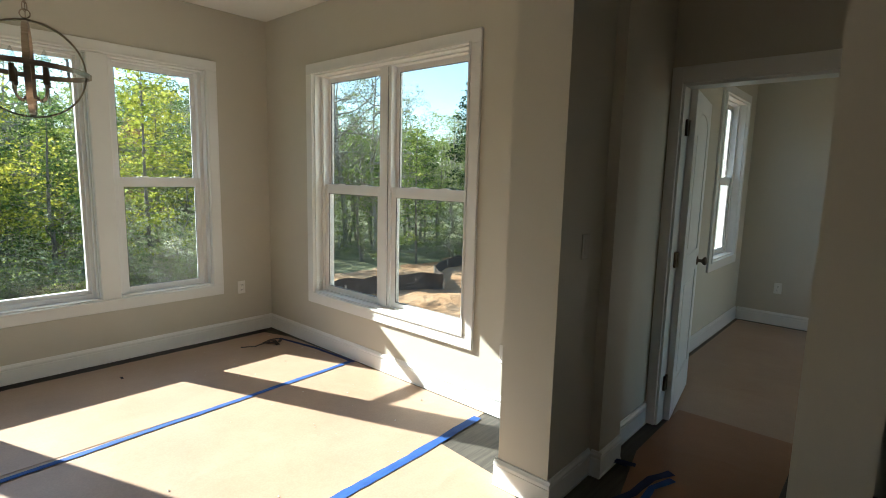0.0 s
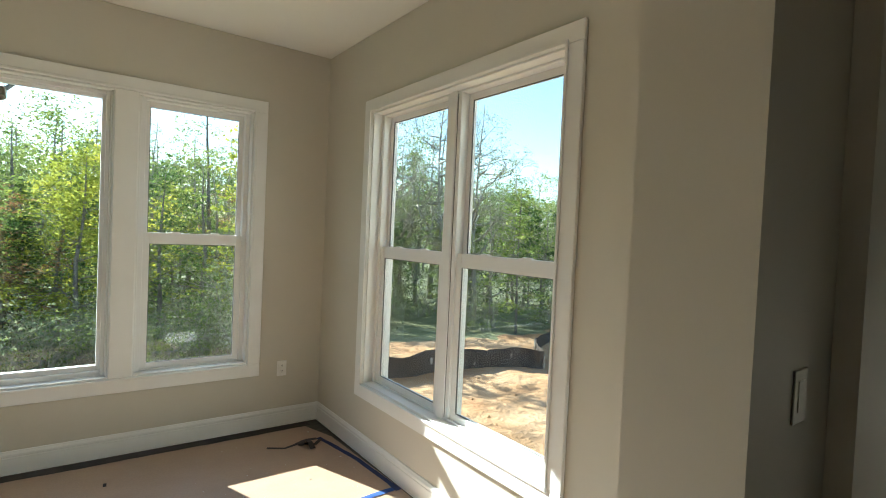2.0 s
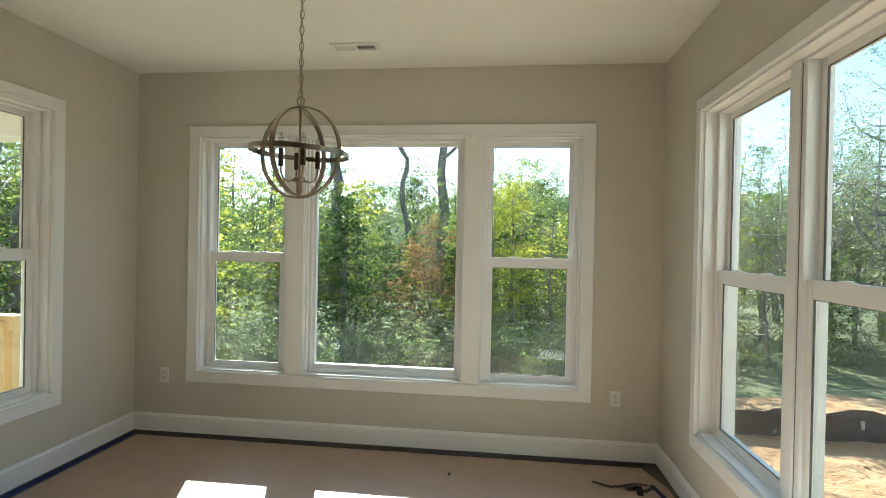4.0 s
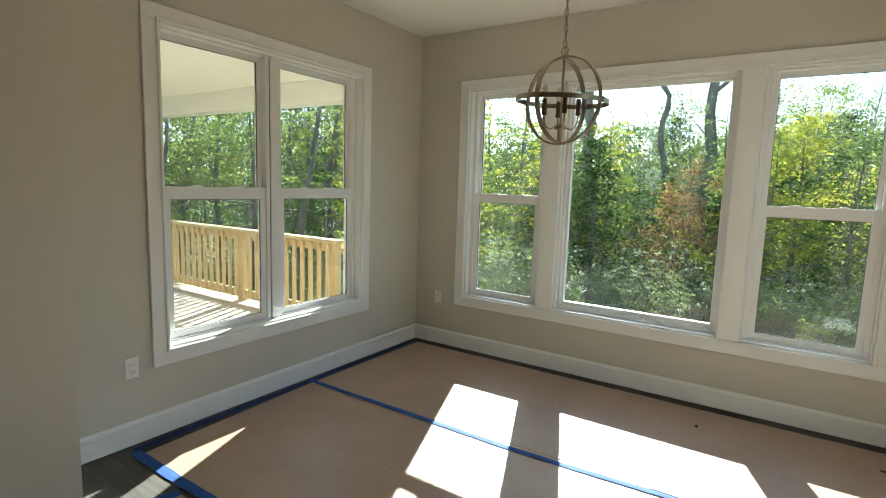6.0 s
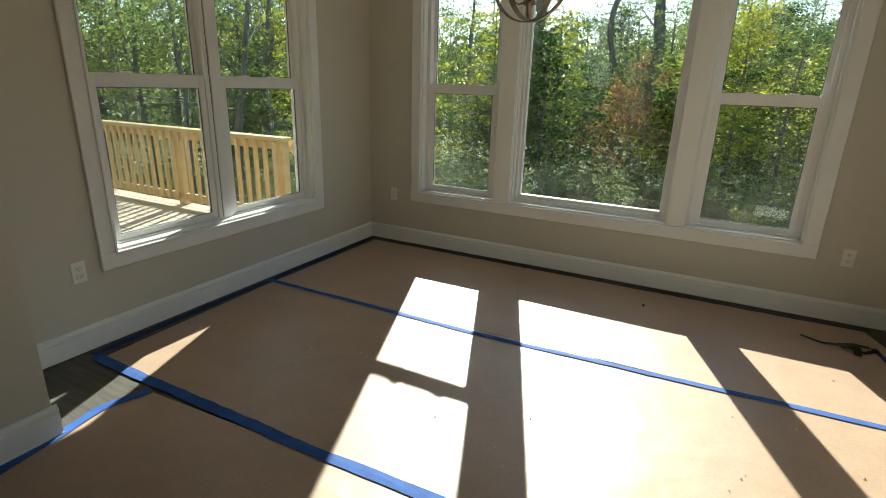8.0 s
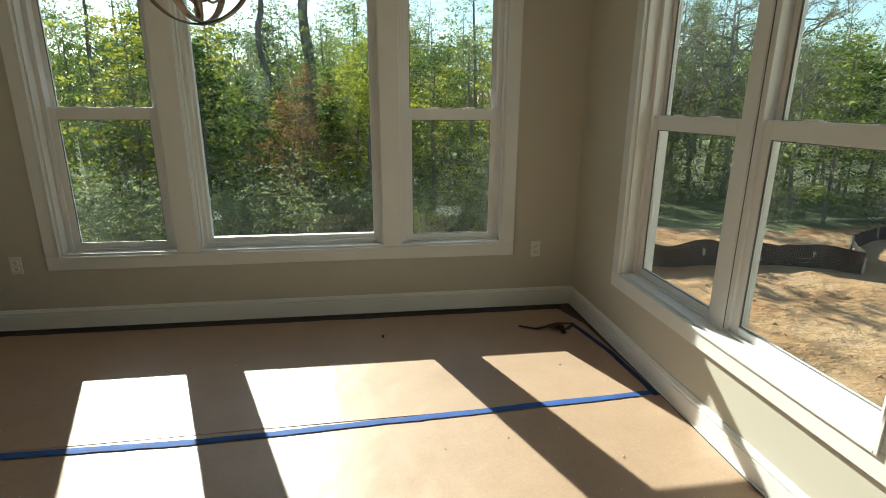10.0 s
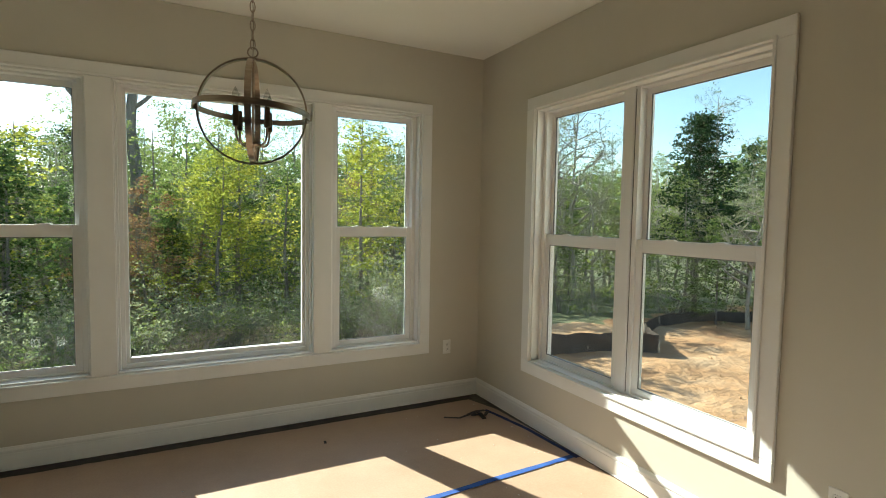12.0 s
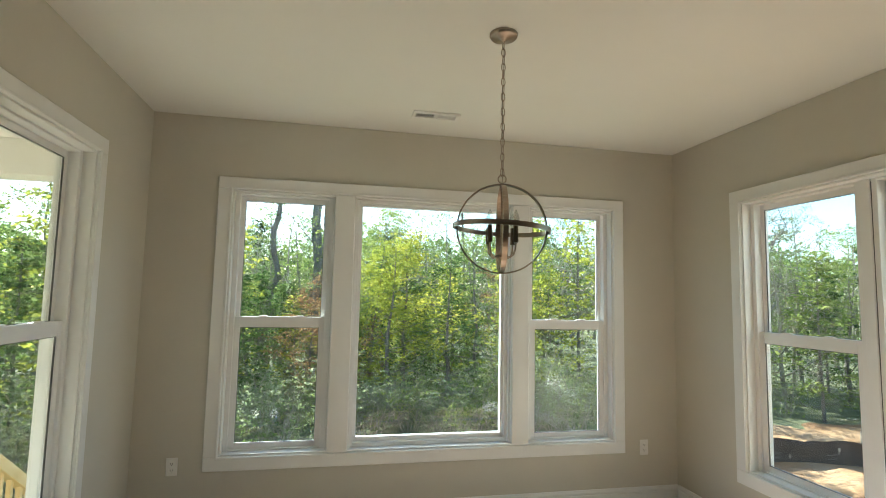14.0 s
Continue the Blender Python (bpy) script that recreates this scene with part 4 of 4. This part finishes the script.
def shrub(seed, leafkind, label, height=1.6):
    rng = np.random.default_rng(seed)
    ob = thing("shrub", pose(0, 0, -50), label, "shrub", "undergrowth shrubs")
    bm, tips = bmesh.new(), []
    for k in range(9):
        a = k * 2.4
        limb(bm, (0.15 * math.cos(a), 0.15 * math.sin(a), -0.1), (math.cos(a) * 0.6, math.sin(a) * 0.6, 1), height * rng.uniform(0.6, 1.1), 0.014, 1, rng, tips, 0.35, 4)
    part("stems", bm, PALEBARK, ob)
    crown = new("leaves", leaf_mesh("leaves", tips, 0.032, 8, 0.16, rng, LEAF[leafkind]))
    crown.parent = ob
    return ob


def sapling(seed, height, leafkind, label, per=9, size=0.06):
    """A young tree with flat sprays of leaves in loose tiers on a thin stem."""
    rng = np.random.default_rng(seed)
    ob = thing("sapling", pose(0, 0, -50), label, "sapling", "saplings")
    bm, tips = bmesh.new(), []
    tube(bm, [(0, 0, -0.2), (0.05, 0.02, height * 0.5), (0.02, 0.06, height)], [height * 0.011, height * 0.007, 0.008], 6)
    for k in range(46):
        z = height * (0.08 + 0.9 * (k / 46) ** 0.9)
        reach = height * 0.30 * (1 - 0.75 * z / height) * rng.uniform(0.5, 1.2)
        a = k * 2.4 + rng.uniform(-0.5, 0.5)
        s, e = Vector((0.03, 0.02, z)), Vector((math.cos(a) * reach, math.sin(a) * reach, z + reach * rng.uniform(-0.1, 0.3)))
        tube(bm, [s, s.lerp(e, 0.5) + Vector((0, 0, 0.04)), e], [0.012, 0.008, 0.004], 4)
        tips += [tuple(s.lerp(e, q)) for q in (0.35, 0.5, 0.65, 0.8, 0.92, 1.0)]
    part("stem", bm, BARK, ob)
    crown = new("leaves", leaf_mesh("leaves", tips, size, per, 0.11, rng, LEAF[leafkind], 0.6))
    crown.parent = ob
    return ob


def old_trunk(seed, height, r0, r1, kink, forks, label):
    """A tall old stem with a few forks; forks are (share of the height, sideways lean, length, radius)."""
    rng = np.random.default_rng(seed)
    ob = thing("tree", pose(0, 0, -50), label, "tree", "woodland trees")
    bm, tips, n = bmesh.new(), [], 22
    pts, x, y = [], 0.0, 0.0
    for i in range(n + 1):
        pts.append(Vector((x, y, -0.4 + (height + 0.4) * i / n)))
        x, y = x * 0.86 + rng.normal(0, kink), y * 0.86 + rng.normal(0, kink)
    tube(bm, pts, [(r0 + (r1 - r0) * i / n) * rng.uniform(0.93, 1.08) * (1.35 if i == 0 else 1) for i in range(n + 1)], 9)
    for share, side, length, radius in forks:
        limb(bm, pts[int(share * n)], (side, rng.uniform(-0.3, 0.3), 1.0), length, radius, 2, rng, tips, 0.3, 6)
    part("trunk", bm, BARK, ob, smooth=True)
    ivy = [tuple(p + Vector((rng.normal(0, r0 * 0.8), rng.normal(0, r0 * 0.8), 0))) for p in pts[3:19] for _ in range(3)]
    crown = new("crown", leaf_mesh("crown", ivy, 0.045, 5, 0.10, rng, LEAF["deep"], 0.3))
    crown.parent = ob
    return ob


KINDS = [
    tree(11, 10, "green", 18, 0.070, 0.27, reach=0.36, limbs=15, label="tall green-leaved forest tree"),
    tree(12, 9, "yellow", 22, 0.070, 0.28, reach=0.27, limbs=16, crown_from=0.22, label="spring tree in bright yellow-green leaf"),
    tree(13, 11, "grey", 3, 0.06, 0.16, crown_from=0.2, limbs=15, depth=2, stout=0.5, bark=PALEBARK, label="thinly leafed grey forest tree"),
    tree(14, 10, "green", 16, 0.066, 0.25, crown_from=0.12, reach=0.36, limbs=15, label="green forest tree leafed low down"),
    tree(15, 8, "rust", 22, 0.055, 0.24, crown_from=0.15, label="small tree with rusty spring leaves"),
    tree(16, 9, "deep", 20, 0.066, 0.25, crown_from=0.08, reach=0.31, limbs=15, label="dense young dark green tree"),
    tree(17, 12, "grey", 3, 0.045, 0.13, crown_from=0.25, reach=0.25, girth=0.0115, limbs=24, depth=2, stout=1.0, bark=PALEBARK, label="slender nearly bare pale-barked tree"),
    tree(18, 10, "green", 12, 0.064, 0.25, crown_from=0.2, reach=0.38, limbs=15, label="airy light green forest tree"),
]
BARE = tree(19, 15, "grey", 1, 0.06, 0.2, crown_from=0.55, reach=0.14, limbs=9, girth=0.0115, lean=0.022, label="tall bare dark trunk above the woods")
CEDAR = conifer(21, 8.5, "dark green cedar at the edge of the yard", 24, 0.3)
PINE_T = conifer(22, 10, "dark evergreen among the forest trees", 12, 0.4)
SAPS = [sapling(41, 5.0, "green", "feathery green sapling in the undergrowth"), sapling(42, 4.5, "deep", "feathery dark green sapling in the undergrowth"), sapling(43, 5.5, "yellow", "bright young sapling in the undergrowth", 7)]
SHRUBS = [shrub(31, "grey", "pale twiggy undergrowth shrub", 1.7), shrub(32, "green", "low green undergrowth shrub"), shrub(33, "pale", "silvery twiggy undergrowth shrub", 1.9)]
FORKED = old_trunk(51, 10.5, 0.24, 0.10, 0.045, ((0.66, 0.7, 3.0, 0.075), (0.78, -0.5, 2.2, 0.05), (0.5, -0.9, 1.6, 0.03), (0.88, 0.5, 2.0, 0.05)), "thick grey trunk that forks above the woods")
SNAG = old_trunk(52, 8.7, 0.15, 0.06, 0.10, ((0.90, 0.55, 1.1, 0.045), (0.80, -0.7, 0.8, 0.03)), "crooked ivy-clad dead trunk")
STOUT = old_trunk(53, 8.0, 0.21, 0.13, 0.04, ((0.86, 0.5, 2.2, 0.07), (0.88, -0.5, 2.4, 0.07)), "stout dark trunk in the undergrowth")
used = set()


def plant(ob, x, y, scale=1.0, turn=0.0):
    m = pose(x, y, land(x, y), 0, 0, turn)
    if ob.name in used:
        c = copy_thing(ob, m)
    else:
        used.add(ob.name)
        c = ob
        c.matrix_world = m
    c.scale = (scale, scale, scale)
    return c


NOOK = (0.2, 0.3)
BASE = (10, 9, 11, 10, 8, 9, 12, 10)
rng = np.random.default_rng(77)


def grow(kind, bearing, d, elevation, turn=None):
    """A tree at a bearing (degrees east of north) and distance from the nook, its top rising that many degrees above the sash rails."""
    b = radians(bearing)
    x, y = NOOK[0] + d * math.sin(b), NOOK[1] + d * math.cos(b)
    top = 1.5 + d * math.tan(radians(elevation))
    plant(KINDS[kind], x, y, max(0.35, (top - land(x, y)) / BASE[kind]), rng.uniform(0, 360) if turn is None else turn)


def ring_of_trees(near, far, start, stop, count, kinds, tall):
    for k in range(count):
        grow(kinds[int(rng.integers(len(kinds)))], start + (stop - start) * (k + rng.uniform(0.1, 0.9)) / count, rng.uniform(near, far), rng.uniform(*tall))


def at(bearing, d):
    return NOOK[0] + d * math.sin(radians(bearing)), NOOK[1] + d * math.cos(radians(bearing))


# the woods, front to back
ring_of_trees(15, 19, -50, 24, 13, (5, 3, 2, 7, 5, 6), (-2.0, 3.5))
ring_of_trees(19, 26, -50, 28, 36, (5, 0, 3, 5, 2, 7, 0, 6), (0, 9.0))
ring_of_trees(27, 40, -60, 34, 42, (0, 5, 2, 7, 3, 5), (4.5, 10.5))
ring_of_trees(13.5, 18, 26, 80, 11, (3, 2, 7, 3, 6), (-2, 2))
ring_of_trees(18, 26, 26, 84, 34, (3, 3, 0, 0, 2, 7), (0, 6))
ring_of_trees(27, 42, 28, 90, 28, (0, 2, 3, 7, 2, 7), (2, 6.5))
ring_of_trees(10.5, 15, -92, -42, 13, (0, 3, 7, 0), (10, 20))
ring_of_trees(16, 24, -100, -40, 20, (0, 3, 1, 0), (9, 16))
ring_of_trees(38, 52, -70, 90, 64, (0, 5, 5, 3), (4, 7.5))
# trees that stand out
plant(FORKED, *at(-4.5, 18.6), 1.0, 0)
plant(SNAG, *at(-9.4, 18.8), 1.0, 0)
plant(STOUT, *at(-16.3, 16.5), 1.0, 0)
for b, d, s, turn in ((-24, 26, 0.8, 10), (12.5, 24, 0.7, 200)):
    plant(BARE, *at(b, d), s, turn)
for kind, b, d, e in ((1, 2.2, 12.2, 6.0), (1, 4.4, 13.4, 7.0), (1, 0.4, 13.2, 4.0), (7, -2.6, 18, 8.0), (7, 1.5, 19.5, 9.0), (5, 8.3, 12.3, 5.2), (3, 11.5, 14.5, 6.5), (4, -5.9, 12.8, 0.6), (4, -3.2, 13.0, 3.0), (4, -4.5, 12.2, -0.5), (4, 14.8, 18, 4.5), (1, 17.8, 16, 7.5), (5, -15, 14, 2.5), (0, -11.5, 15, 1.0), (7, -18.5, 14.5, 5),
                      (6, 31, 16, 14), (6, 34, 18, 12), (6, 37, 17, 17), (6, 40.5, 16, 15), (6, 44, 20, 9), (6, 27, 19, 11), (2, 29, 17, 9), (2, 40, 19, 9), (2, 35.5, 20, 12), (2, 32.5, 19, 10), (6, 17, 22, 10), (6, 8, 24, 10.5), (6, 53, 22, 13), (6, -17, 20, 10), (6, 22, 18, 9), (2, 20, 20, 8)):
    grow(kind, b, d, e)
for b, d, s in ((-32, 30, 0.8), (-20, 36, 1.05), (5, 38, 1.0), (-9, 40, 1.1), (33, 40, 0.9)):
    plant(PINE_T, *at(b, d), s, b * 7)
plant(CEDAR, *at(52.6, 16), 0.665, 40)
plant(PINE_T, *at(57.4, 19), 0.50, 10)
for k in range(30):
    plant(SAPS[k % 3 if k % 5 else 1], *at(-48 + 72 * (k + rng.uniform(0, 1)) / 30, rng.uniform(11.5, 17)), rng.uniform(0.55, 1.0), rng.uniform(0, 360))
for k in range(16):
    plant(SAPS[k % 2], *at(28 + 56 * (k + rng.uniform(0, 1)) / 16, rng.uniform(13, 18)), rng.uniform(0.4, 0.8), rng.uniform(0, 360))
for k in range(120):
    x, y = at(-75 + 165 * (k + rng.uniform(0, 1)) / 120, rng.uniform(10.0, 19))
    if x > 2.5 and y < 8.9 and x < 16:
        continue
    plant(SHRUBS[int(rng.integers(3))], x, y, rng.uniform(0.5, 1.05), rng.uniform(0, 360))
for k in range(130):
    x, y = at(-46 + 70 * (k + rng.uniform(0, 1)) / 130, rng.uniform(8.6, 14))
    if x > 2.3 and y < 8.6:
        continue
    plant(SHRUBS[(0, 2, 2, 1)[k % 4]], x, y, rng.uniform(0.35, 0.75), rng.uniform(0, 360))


def far_woods():
    """The leafy hillside behind all the single trees."""
    g = np.random.default_rng(9)
    b = np.radians(g.uniform(-95, 110, 14000))
    d = g.uniform(62, 85, 14000)
    rise = 5.0 + 1.3 * np.sin(b * 7) + 0.9 * np.sin(b * 19 + 1) + 0.7 * np.sin(b * 43)
    z = -4.5 + g.uniform(0, 1, 14000) * (d * np.tan(np.radians(rise)) + 6)
    spots = np.stack([d * np.sin(b), d * np.cos(b), z], 1)
    return tagged(new("far_woods", leaf_mesh("far_woods", spots, 0.42, 5, 0.8, g, LEAF["deep"])), "distant green wooded hillside", "woods", kind="stuff")


far_woods()
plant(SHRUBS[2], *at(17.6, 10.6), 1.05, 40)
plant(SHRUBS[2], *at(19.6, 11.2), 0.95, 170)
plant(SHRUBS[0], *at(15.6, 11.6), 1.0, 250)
for k in range(3):
    bm = bmesh.new()
    tube(bm, [(12 + 2.2 * q, 26 - 1.4 * q + k * 0.8, 11.2 + k * 0.9 + 0.03 * (q - 6) ** 2) for q in range(14)], 0.018, 4)
    tagged(part("power_line", bm, CABLE), "thin power line across the sky", "cable", "power lines", "structure")
